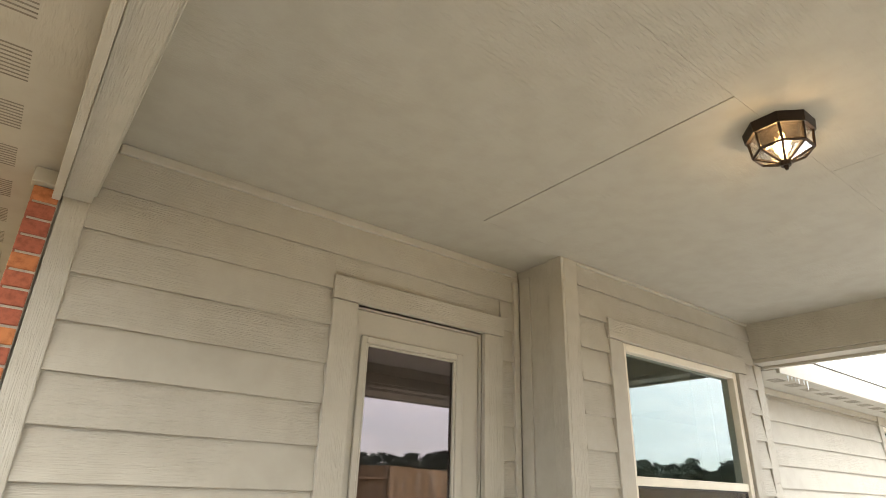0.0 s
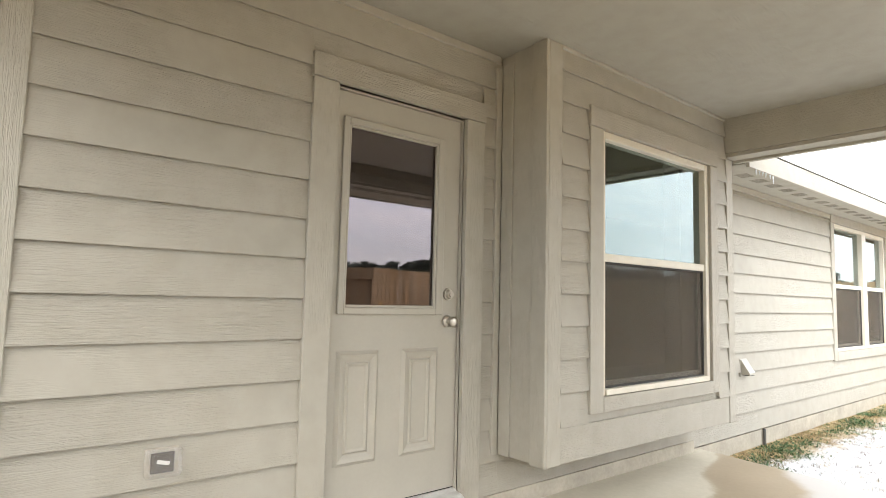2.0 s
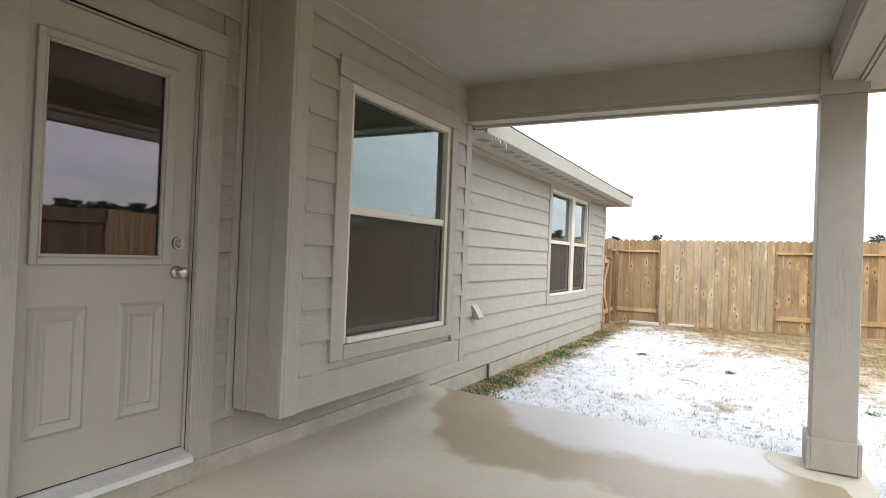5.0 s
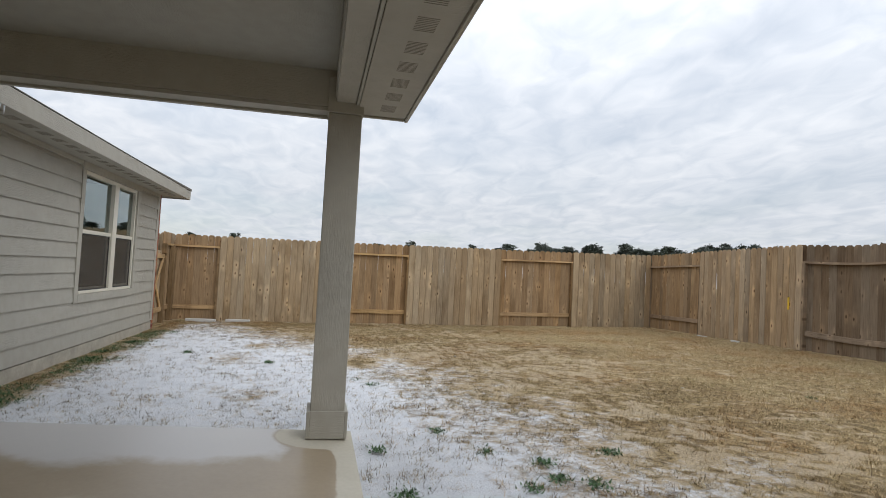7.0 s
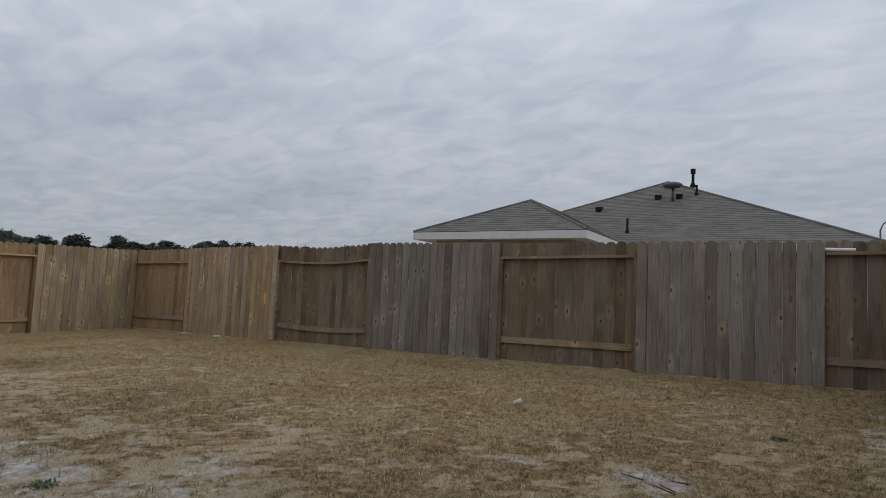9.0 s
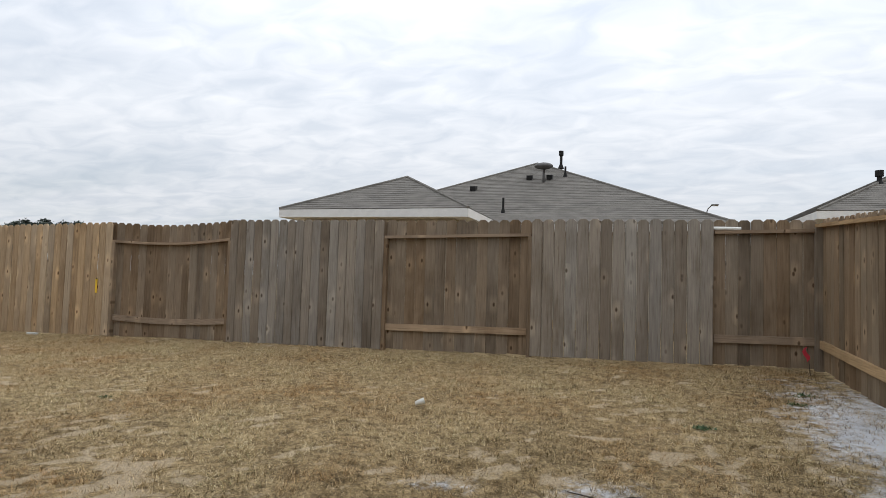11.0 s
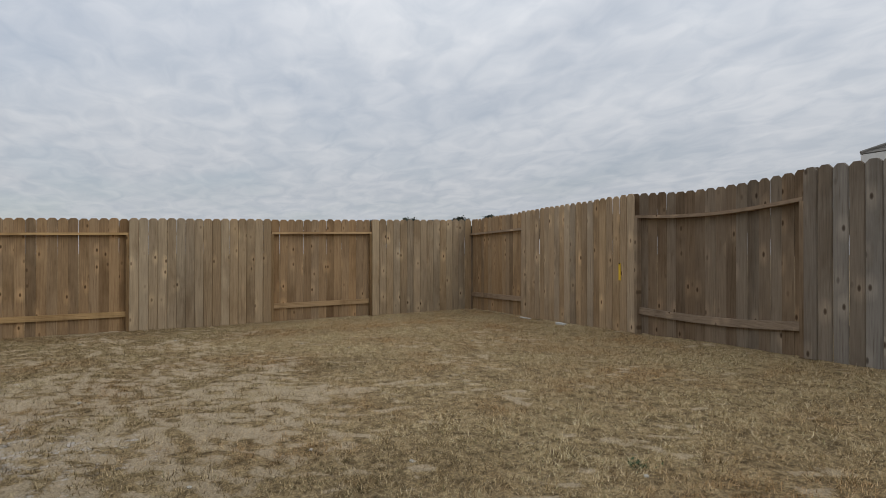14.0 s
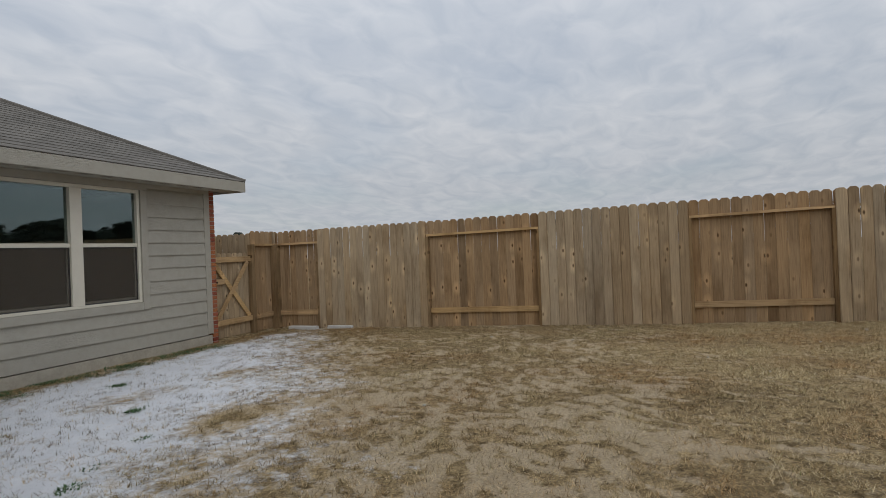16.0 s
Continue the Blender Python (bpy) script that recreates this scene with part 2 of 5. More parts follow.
def cedar(name, warm, grey, grain=(14, 14, 0.55), mixw=0.5):
    """Weathered fence timber: boards differ in warmth; knots, streaks and water stains."""
    m, n, l, b = mat(name, 0.85, spec=0.2)
    rnd, shift = random_shift(n, l, 37.0)
    g = noise_node(n, l, 5.0, 6, grain, 0.65, shift=shift)
    big = noise_node(n, l, 0.55, 3, coord="Object", shift=shift)
    tone = n.new("ShaderNodeMath")
    tone.operation = "ADD"
    l.new(rnd, tone.inputs[0])
    l.new(big.outputs["Fac"], tone.inputs[1])
    half = n.new("ShaderNodeMath")
    half.operation = "MULTIPLY"
    half.inputs[1].default_value = 0.5
    l.new(tone.outputs[0], half.inputs[0])
    mid = tuple((a + c) / 2 for a, c in zip(warm, grey))
    base = ramp(n, l, half.outputs[0], [(0.25, grey), (mixw, mid), (0.8, warm)])
    streak = ramp(n, l, g.outputs["Fac"], [(0.3, (0.56, 0.52, 0.48)), (0.43, (0.9, 0.89, 0.88)), (0.56, (1.03, 1.03, 1.02)), (0.7, (1.22, 1.21, 1.19))])
    col = mixed(n, l, 0.9, base.outputs[0], streak.outputs[0], "MULTIPLY")
    vor = n.new("ShaderNodeTexVoronoi")
    vor.inputs["Scale"].default_value = 3.9
    co = n.new("ShaderNodeTexCoord")
    mp = n.new("ShaderNodeMapping")
    mp.inputs["Scale"].default_value = (1.25, 1.0, 0.62)
    mp.inputs["Rotation"].default_value = (radians(90), 0, 0)
    vor.voronoi_dimensions = "2D"
    l.new(co.outputs["Object"], mp.inputs[0])
    l.new(shift, mp.inputs["Location"])
    l.new(mp.outputs[0], vor.inputs["Vector"])
    knot = ramp(n, l, vor.outputs["Distance"], [(0.03, (0.36, 0.3, 0.26)), (0.06, (0.68, 0.62, 0.56)), (0.09, (1.45, 1.43, 1.38)), (0.2, (1.3, 1.29, 1.26)), (0.36, (1, 1, 1))])
    pick = n.new("ShaderNodeSeparateColor")
    l.new(vor.outputs["Color"], pick.inputs[0])
    some = ramp(n, l, pick.outputs[0], [(0.42, (0, 0, 0)), (0.85, (1, 1, 1))])
    col = mixed(n, l, some.outputs[0], col, mixed(n, l, 1.0, col, knot.outputs[0], "MULTIPLY"))
    frac = n.new("ShaderNodeMath")
    frac.operation = "MULTIPLY"
    frac.inputs[1].default_value = 7.31
    l.new(rnd, frac.inputs[0])
    fr = n.new("ShaderNodeMath")
    fr.operation = "FRACT"
    l.new(frac.outputs[0], fr.inputs[0])
    board = ramp(n, l, fr.outputs[0], [(0.0, (0.76, 0.73, 0.7)), (0.2, (0.95, 0.94, 0.93)), (0.75, (1.04, 1.04, 1.04)), (1.0, (1.16, 1.16, 1.15))])
    col = mixed(n, l, 1.0, col, board.outputs[0], "MULTIPLY")
    stain = noise_node(n, l, 1.6, 5, (1.2, 1.2, 0.5), 0.6, shift=shift)
    st = ramp(n, l, stain.outputs["Fac"], [(0.34, (0.58, 0.53, 0.47)), (0.5, (1, 1, 1)), (0.68, (1.14, 1.13, 1.12))])
    col = mixed(n, l, 0.7, col, st.outputs[0], "MULTIPLY")
    l.new(col, b.inputs["Base Color"])
    bump(n, l, b, g.outputs["Fac"], 0.5, 0.003)
    return m


M_CEDAR_E = cedar("cedar_tan", (0.39, 0.279, 0.16), (0.38, 0.306, 0.212))
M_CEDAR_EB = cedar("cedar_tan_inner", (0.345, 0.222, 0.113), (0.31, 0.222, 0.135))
M_CEDAR_S = cedar("cedar_grey", (0.24, 0.198, 0.152), (0.238, 0.215, 0.186))
M_CEDAR_B = cedar("cedar_brown", (0.395, 0.276, 0.158), (0.365, 0.29, 0.205))
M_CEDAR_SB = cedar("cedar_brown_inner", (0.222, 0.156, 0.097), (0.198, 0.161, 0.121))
M_CEDAR_W = cedar("cedar_west", (0.275, 0.195, 0.12), (0.262, 0.21, 0.15))
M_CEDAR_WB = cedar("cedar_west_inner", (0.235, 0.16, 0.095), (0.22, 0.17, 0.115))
M_RAIL = cedar("rail_pine", (0.48, 0.32, 0.15), (0.42, 0.29, 0.16), (0.55, 14, 14))
M_RAILY = cedar("rail_pine_y", (0.48, 0.32, 0.15), (0.42, 0.29, 0.16), (14, 0.55, 14))
M_POST = cedar("post_treated", (0.29, 0.185, 0.085), (0.24, 0.165, 0.09))
M_RAILS = cedar("rail_weathered", (0.31, 0.22, 0.14), (0.27, 0.205, 0.145), (0.55, 14, 14))


def shingle_material():
    m, n, l, b = mat("asphalt_shingle", 0.95, spec=0.15)
    a = noise_node(n, l, 3.0, 4, (1, 1, 3))
    f = noise_node(n, l, 60, 3)
    c = ramp(n, l, a.outputs["Fac"], [(0.3, (0.14, 0.13, 0.115)), (0.5, (0.18, 0.167, 0.148)), (0.7, (0.22, 0.203, 0.18))])
    c2 = ramp(n, l, f.outputs["Fac"], [(0.3, (0.7, 0.7, 0.7)), (0.7, (1.1, 1.1, 1.1))])
    l.new(mixed(n, l, 0.7, c.outputs[0], c2.outputs[0], "MULTIPLY"), b.inputs["Base Color"])
    bump(n, l, b, f.outputs["Fac"], 0.4, 0.004)
    return m


M_SHINGLE = shingle_material()


def slab_material():
    """Troweled concrete; mesh attributes hold the damp edge and the ice on it."""
    m, n, l, b = mat("patio_concrete", 0.75)
    a = noise_node(n, l, 1.2, 5)
    f = noise_node(n, l, 30, 5)
    c = ramp(n, l, a.outputs["Fac"], [(0.3, (0.47, 0.43, 0.34)), (0.7, (0.56, 0.52, 0.43))])
    c2 = ramp(n, l, f.outputs["Fac"], [(0.3, (0.9, 0.9, 0.88)), (0.7, (1, 1, 1))])
    dry = mixed(n, l, 0.7, c.outputs[0], c2.outputs[0], "MULTIPLY")
    wob = noise_node(n, l, 2.2, 7, rough=0.62)

    def mask(attr, lo, hi):
        at = n.new("ShaderNodeAttribute")
        at.attribute_name = attr
        ad = n.new("ShaderNodeMath")
        ad.operation = "MULTIPLY_ADD"
        ad.inputs[1].default_value = 0.78
        l.new(wob.outputs["Fac"], ad.inputs[0])
        l.new(at.outputs["Fac"], ad.inputs[2])
        return span(n, l, ad.outputs[0], lo, hi).outputs[0]
    wet, ice = mask("wet", 0.755, 0.93), mask("ice", 0.8, 1.12)
    dark = mixed(n, l, 1.0, dry, (0.63, 0.54, 0.45), "MULTIPLY")
    col = mixed(n, l, wet, dry, dark)
    film = n.new("ShaderNodeMath")
    film.operation = "MULTIPLY"
    film.inputs[1].default_value = 0.78
    l.new(ice, film.inputs[0])
    col = mixed(n, l, film.outputs[0], col, (0.56, 0.555, 0.55))
    l.new(col, b.inputs["Base Color"])
    rr = ramp(n, l, wet, [(0.0, (0.75, 0.75, 0.75)), (1.0, (0.34, 0.34, 0.34))])
    l.new(rr.outputs[0], b.inputs["Roughness"])
    bump(n, l, b, f.outputs["Fac"], 0.15, 0.002)
    return m


M_SLAB = slab_material()


def ground_material():
    """Sandy soil with dead grass thatch; mesh attributes hold where snow lies and where the turf is thick."""
    m, n, l, b = mat("yard_ground", 0.95, spec=0.2)
    mid = noise_node(n, l, 4.2, 9, rough=0.72)
    fine = noise_node(n, l, 55, 7, rough=0.8)
    sand = ramp(n, l, mid.outputs["Fac"], [(0.3, (0.43, 0.335, 0.212)), (0.7, (0.55, 0.44, 0.297))])
    turf = ramp(n, l, mid.outputs["Fac"], [(0.3, (0.19, 0.138, 0.07)), (0.5, (0.33, 0.247, 0.133)), (0.7, (0.47, 0.365, 0.212))])
    at = n.new("ShaderNodeAttribute")
    at.attribute_name = "turf"
    ta = n.new("ShaderNodeMath")
    ta.operation = "MULTIPLY_ADD"
    ta.inputs[1].default_value = 1.5
    ragged = noise_node(n, l, 12, 8, rough=0.75)
    l.new(ragged.outputs["Fac"], ta.inputs[0])
    l.new(at.outputs["Fac"], ta.inputs[2])
    tm = span(n, l, ta.outputs[0], 1.1, 1.36)
    speck = ramp(n, l, fine.outputs["Fac"], [(0.35, (0.22, 0.2, 0.18)), (0.5, (0.97, 0.97, 0.97)), (0.64, (1.7, 1.62, 1.46))])
    rough_turf = mixed(n, l, 0.8, turf.outputs[0], speck.outputs[0], "MULTIPLY")
    bare = mixed(n, l, 0.42, sand.outputs[0], speck.outputs[0], "MULTIPLY")
    clump = noise_node(n, l, 13, 6, rough=0.7)
    tuft = ramp(n, l, clump.outputs["Fac"], [(0.38, (0.36, 0.31, 0.24)), (0.49, (0.92, 0.9, 0.86)), (0.62, (1.32, 1.3, 1.26))])
    rough_turf = mixed(n, l, 0.85, rough_turf, tuft.outputs[0], "MULTIPLY")
    col = mixed(n, l, tm.outputs[0], bare, rough_turf)
    sn = n.new("ShaderNodeAttribute")
    sn.attribute_name = "snow"
    nz = noise_node(n, l, 9.0, 10, rough=0.8)
    sp = n.new("ShaderNodeMath")
    sp.operation = "MULTIPLY_ADD"
    sp.inputs[1].default_value = 1.6
    l.new(nz.outputs["Fac"], sp.inputs[0])
    l.new(sn.outputs["Fac"], sp.inputs[2])
    snow = span(n, l, sp.outputs[0], 1.02, 1.5)
    white = ramp(n, l, mid.outputs["Fac"], [(0.3, (0.7, 0.72, 0.75)), (0.7, (0.88, 0.89, 0.91))])
    col = mixed(n, l, snow.outputs[0], col, white.outputs[0])
    l.new(col, b.inputs["Base Color"])
    rr = ramp(n, l, snow.outputs[0], [(0.0, (0.95, 0.95, 0.95)), (1.0, (0.45, 0.45, 0.45))])
    l.new(rr.outputs[0], b.inputs["Roughness"])
    bump(n, l, b, fine.outputs["Fac"], 1.0, 0.02)
    return m


M_GROUND = ground_material()


def grass_material(name, stops):
    m, n, l, b = mat(name, 0.85, spec=0.2)
    g = n.new("ShaderNodeNewGeometry")
    c = ramp(n, l, g.outputs["Random Per Island"], stops)
    tone = noise_node(n, l, 0.8, 6, rough=0.65)
    t = ramp(n, l, tone.outputs["Fac"], [(0.37, (0.86, 0.65, 0.47)), (0.5, (0.96, 0.89, 0.8)), (0.65, (1.08, 1.08, 1.0))])
    l.new(mixed(n, l, 0.85, c.outputs[0], t.outputs[0], "MULTIPLY"), b.inputs["Base Color"])
    return m


M_GRASS = grass_material("dormant_grass", [(0.0, (0.09, 0.062, 0.028)), (0.3, (0.28, 0.2, 0.095)), (0.65, (0.6, 0.465, 0.26)), (0.94, (0.9, 0.78, 0.54)), (1.0, (0.17, 0.19, 0.065))])
M_MATTED = grass_material("matted_turf", [(0.0, (0.075, 0.056, 0.028)), (0.35, (0.2, 0.148, 0.072)), (0.7, (0.42, 0.32, 0.175)), (0.93, (0.74, 0.61, 0.39)), (1.0, (0.13, 0.145, 0.055))])


def glass_material(name, tint, rough=0.0, ior=1.5):
    m, n, l, b = mat(name, rough)
    b.inputs["Base Color"].default_value = (*tint, 1)
    b.inputs["Transmission Weight"].default_value = 1.0
    b.inputs["IOR"].default_value = ior
    b.inputs["Roughness"].default_value = rough
    return m


M_GLASS = glass_material("window_glass", (0.52, 0.66, 0.63), 0.0, 2.05)
M_GLASS.node_tree.nodes["Principled BSDF"].inputs["Specular Tint"].default_value = (0.88, 1.0, 1.0, 1)
M_DOORGLASS = glass_material("door_glass", (0.5, 0.46, 0.46), 0.0, 2.0)
M_DOORGLASS.node_tree.nodes["Principled BSDF"].inputs["Specular Tint"].default_value = (1.0, 0.9, 0.94, 1)
M_LAMPGLASS = glass_material("lamp_glass", (0.95, 0.9, 0.8), 0.05)
M_CLEAR = plain("clear_plastic", (0.62, 0.6, 0.58), 0.18, vary=0.04)
M_CLEAR.node_tree.nodes["Principled BSDF"].inputs["Alpha"].default_value = 0.2


def bulb_material():
    m = bpy.data.materials.new("lit_bulb")
    m.use_nodes = True
    n, l = m.node_tree.nodes, m.node_tree.links
    n.clear()
    e, o = n.new("ShaderNodeEmission"), n.new("ShaderNodeOutputMaterial")
    e.inputs["Color"].default_value = (1.0, 0.62, 0.25, 1)
    e.inputs["Strength"].default_value = 14
    l.new(e.outputs[0], o.inputs["Surface"])
    return m


M_BULB = bulb_material()


# ---- building helpers ----
def finish(name, bm, material, parent=None, smooth=False):
    me = bpy.data.meshes.new(name)
    bmesh.ops.recalc_face_normals(bm, faces=bm.faces)
    bm.to_mesh(me)
    bm.free()
    if smooth:
        for p in me.polygons:
            p.use_smooth = True
    me.materials.append(material)
    ob = new(name, me)
    ob.parent = parent
    return ob


def part(name, bm, material, parent, label="", smooth=False):
    ob = finish(name, bm, material, parent, smooth)
    if label:
        ob["label"] = label
    return ob


def empty(name, at=(0, 0, 0)):
    ob = new(name)
    ob.location = at
    return ob


def box(bm, x0, x1, y0, y1, z0, z1, bevel=0.0):
    vs = [bm.verts.new((x, y, z)) for x in (x0, x1) for y in (y0, y1) for z in (z0, z1)]
    fs = [bm.faces.new([vs[i] for i in q]) for q in ((0, 1, 3, 2), (4, 6, 7, 5), (0, 4, 5, 1), (2, 3, 7, 6), (0, 2, 6, 4), (1, 5, 7, 3))]
    if bevel:
        bmesh.ops.recalc_face_normals(bm, faces=fs)
        es = list({e for f in fs for e in f.edges})
        bmesh.ops.bevel(bm, geom=es, offset=bevel, segments=1, affect="EDGES")
    return bm


def boxed(x0, x1, y0, y1, z0, z1, bevel=0.0):
    return box(bmesh.new(), x0, x1, y0, y1, z0, z1, bevel)


def tube(bm, a, b, r0, r1=None, seg=10):
    a, b = Vector(a), Vector(b)
    r1 = r0 if r1 is None else r1
    m = Matrix.Translation((a + b) / 2) @ (b - a).to_track_quat("Z", "Y").to_matrix().to_4x4()
    bmesh.ops.create_cone(bm, cap_ends=True, segments=seg, radius1=r0, radius2=r1, depth=(b - a).length, matrix=m)
    return bm


def prism(bm, pts, a, b, axis):
    """A closed outline of (u, v) swept from a to b along an axis."""
    def at(u, v, w):
        return {"x": (w, u, v), "y": (u, w, v), "z": (u, v, w)}[axis]
    lo, hi = [bm.verts.new(at(u, v, a)) for u, v in pts], [bm.verts.new(at(u, v, b)) for u, v in pts]
    bm.faces.new(lo)
    bm.faces.new(hi[::-1])
    for i in range(len(pts)):
        j = (i + 1) % len(pts)
        bm.faces.new((lo[i], hi[i], hi[j], lo[j]))
    return bm


def holed_wall(bm, x0, x1, y0, y1, z0, z1, holes):
    """A wall along x, cut up round its openings (hx0, hx1, hz0, hz1)."""
    xs = sorted({x0, x1, *[v for h in holes for v in h[:2]]})
    for a, b in zip(xs, xs[1:]):
        zz = z0
        for h in sorted((h for h in holes if h[0] <= a and h[1] >= b), key=lambda h: h[2]):
            if h[2] > zz:
                box(bm, a, b, y0, y1, zz, h[2])
            zz = h[3]
        if zz < z1:
            box(bm, a, b, y0, y1, zz, z1)
    return bm


def ground_z(x, y):
    """Height of the yard: low along the house, rising to the back fence."""
    t = np.clip((3.0 - y) / 11.24, 0, 1.6)
    south = 0.22 - 0.0215 * (np.clip(x, -6, 16) - 0.9)
    z = -0.27 + np.clip(t, 0, 1.15) ** 1.4 * (south + 0.27)
    return z - 0.075 * np.exp(-(((x - 3.5) / 3.6) ** 2) - ((y - 0.5) / 2.0) ** 2)


# ---- ground ----
def noise2(x, y, s, seed=0.0):
    return noise.noise(Vector((x * s + seed, y * s - seed, seed)))


def snow_at(x, y):
    """Where the thin snow lies: on the house side of the yard and by the west fence."""
    edge = np.interp(x, [-1, 2.5, 4.5, 5.8, 7.0, 8.4, 10.0, 11.2, 13.2, 14.3], [-0.9, -1.1, -1.6, -1.45, -1.15, -0.85, -0.1, 0.5, 1.9, 2.8])
    a = np.clip((y - edge + 0.75) / 3.0 + 0.40, 0, 1) * np.clip((x + 0.9) / 0.5, 0, 1)
    b = np.clip(1.25 - math.hypot((x - 0.1) / 0.7, (y + 5.9) / 2.0), 0, 1)
    c = np.clip(1.15 - math.hypot((x - 2.0) / 0.6, (y + 4.08) / 0.35), 0, 1) * 0.62
    d = np.clip(1.1 - math.hypot((x - 2.86) / 0.4, (y + 4.03) / 0.22), 0, 1) * 0.6
    near_wall = np.clip((2.92 - y) / (0.52 if x > 7 else 0.4), 0, 1)
    thaw = 0.0
    for px, py, rx, ry in ((9.5, 1.15, 0.5, 0.28), (9.3, -0.62, 0.34, 0.2), (8.95, -0.45, 0.3, 0.18), (7.2, 0.6, 0.3, 0.14), (10.6, 0.9, 0.4, 0.16)):
        thaw += 0.36 * math.exp(-(((x - px) / rx) ** 2) - ((y - py) / ry) ** 2)
    return max(a * near_wall * 1.16, b, c, d) * 0.66 - thaw + 0.12 * noise2(x, y, 0.9, 3.1) + 0.16 * noise2(x, y, 2.6, 7.7) + 0.12 * noise2(x, y, 6.0, 1.7)


def turf_at(x, y):
    """Thickness of the dead turf, from bare sand (0) to full cover (1)."""
    south = float(np.clip((float(np.interp(x, [1.5, 3.6], [-4.7, -3.3])) - y + 0.5 * noise2(x, y, 0.5, 6.0)) / 1.6, 0, 1))
    v = 0.59 + 0.3 * south + 0.07 * float(np.clip((9.0 - x) / 3.0, -0.5, 1)) + 0.24 * noise2(x, y, 0.45, 1.3) + 0.36 * noise2(x, y * 1.2, 1.3, 9.0) + 0.42 * noise2(x, y * 1.4, 3.4, 2.0) + 0.85 * noise2(x, y * 1.2, 9.5, 4.0)
    v += 0.22 * float(np.clip((x - 12.6) / 1.4, 0, 1)) - 0.12 * float(np.clip(1 - math.hypot(x - 10.5, y + 2.0) / 3.0, 0, 1))
    v = 0.5 + 1.45 * (v - 0.5) - 0.3 * float(np.clip(1 - abs(snow_at(x, y) - 0.3) / 0.2, 0, 1))
    return float(np.clip(v, 0, 1))


def yard():
    xs = np.concatenate([[-400, -150, -60, -25, -10, -4], np.arange(-1.2, 15.4, 0.09), [18, 26, 50, 120, 400]])
    ys = np.concatenate([[-400, -150, -60, -30, -18, -12], np.arange(-8.8, 4.2, 0.09), [6, 12, 30, 80, 400]])
    nx, ny = len(xs), len(ys)
    verts, snow, turf = [], [], []
    for y in ys:
        for x in xs:
            fine = -1 < x < 15 and -8.6 < y < 4
            z = float(ground_z(x, y)) + (0.018 * noise2(x, y, 1.1) + 0.006 * noise2(x, y, 3.7, 5.0) if fine else -0.02)
            verts.append((x, y, z))
            snow.append(float(snow_at(x, y)) if fine else 0.0)
            turf.append(turf_at(x, y) if fine else 0.6)
    faces = [(j * nx + i, j * nx + i + 1, (j + 1) * nx + i + 1, (j + 1) * nx + i) for j in range(ny - 1) for i in range(nx - 1)]
    me = bpy.data.meshes.new("ground")
    me.from_pydata(verts, [], faces)
    me.attributes.new("snow", "FLOAT", "POINT").data.foreach_set("value", snow)
    me.attributes.new("turf", "FLOAT", "POINT").data.foreach_set("value", turf)
    for p in me.polygons:
        p.use_smooth = True
    me.materials.append(M_GROUND)
    return tagged(new("ground", me), "sandy back yard with dormant grass and thin patches of snow", "ground", kind="structure")


yard()

WALL_Y, BUMP_Y = 3.0, 2.64
SLAB_X0, SLAB_X1, SLAB_Y0 = 0.75, 5.9, -0.25


def patio_slab():
    xs, ys = np.arange(SLAB_X0, SLAB_X1 + 0.001, 0.1029), np.linspace(SLAB_Y0, WALL_Y + 0.02, 34)
    bm = bmesh.new()
    wet, ice = bm.verts.layers.float.new("wet"), bm.verts.layers.float.new("ice")
    grid = []
    for y in ys:
        row = []
        for x in xs:
            v = bm.verts.new((x, y, -0.14 - 0.097 * (WALL_Y - y) / 3.25))
            inner = 4.4 + 0.9 * float(np.clip((y - 1.9) / 0.75, 0, 1.6)) ** 2 - 0.12 * float(np.clip(0.6 - y, 0, 1))
            dry = float(np.clip((y + 0.14) / 0.09, 0, 1) * np.clip((math.hypot(x - 5.72, y - 0.02) - 0.24) / 0.12, 0, 1))
            v[wet] = float(np.clip((x - inner) / 0.9 + 0.42, 0, 1)) * dry
            rim = 4.98 + 0.62 * float(np.clip((y - 1.45) / 0.8, 0, 1.5)) ** 2 + 0.25 * float(np.clip((0.7 - y) / 0.6, 0, 1.5)) ** 2
            v[ice] = float(np.clip((x - rim) / 0.8 + 0.42, 0, 1)) * (1.0 if y > 0.15 else 0.5) * dry
            row.append(v)
        grid.append(row)
    for a, b in zip(grid, grid[1:]):
        for i in range(len(a) - 1):
            bm.faces.new((a[i], a[i + 1], b[i + 1], b[i]))
    rim = [e for e in bm.edges if e.is_boundary]
    low = bmesh.ops.extrude_edge_only(bm, edges=rim)["geom"]
    for g in low:
        if isinstance(g, bmesh.types.BMVert):
            g.co.z = -0.5
    ob = finish("patio_slab", bm, M_SLAB)
    return tagged(ob, "troweled concrete patio slab, damp and icy along its open edge", "patio", kind="structure")


patio_slab()


# ---- house walls ----
DOOR_HOLE = (2.405, 3.23, -0.09, 2.07)
NEAR_WIN = (4.02, 5.36, 0.50, 2.10)
FAR_WIN = (9.245, 11.385, 0.53, 2.09)
bm = bmesh.new()
holed_wall(bm, 1.1, 12.72, WALL_Y, WALL_Y + 0.14, -0.10, 2.535, [DOOR_HOLE, (3.62, 5.62, 0.2, 2.4), FAR_WIN])
wall_n = tagged(finish("wall_north", bm, M_SIDING), "taupe painted lap-siding house wall", "wall", kind="structure")
bm = bmesh.new()
holed_wall(bm, 3.53, 5.74, BUMP_Y, BUMP_Y + 0.12, 0.18, 2.52, [NEAR_WIN])
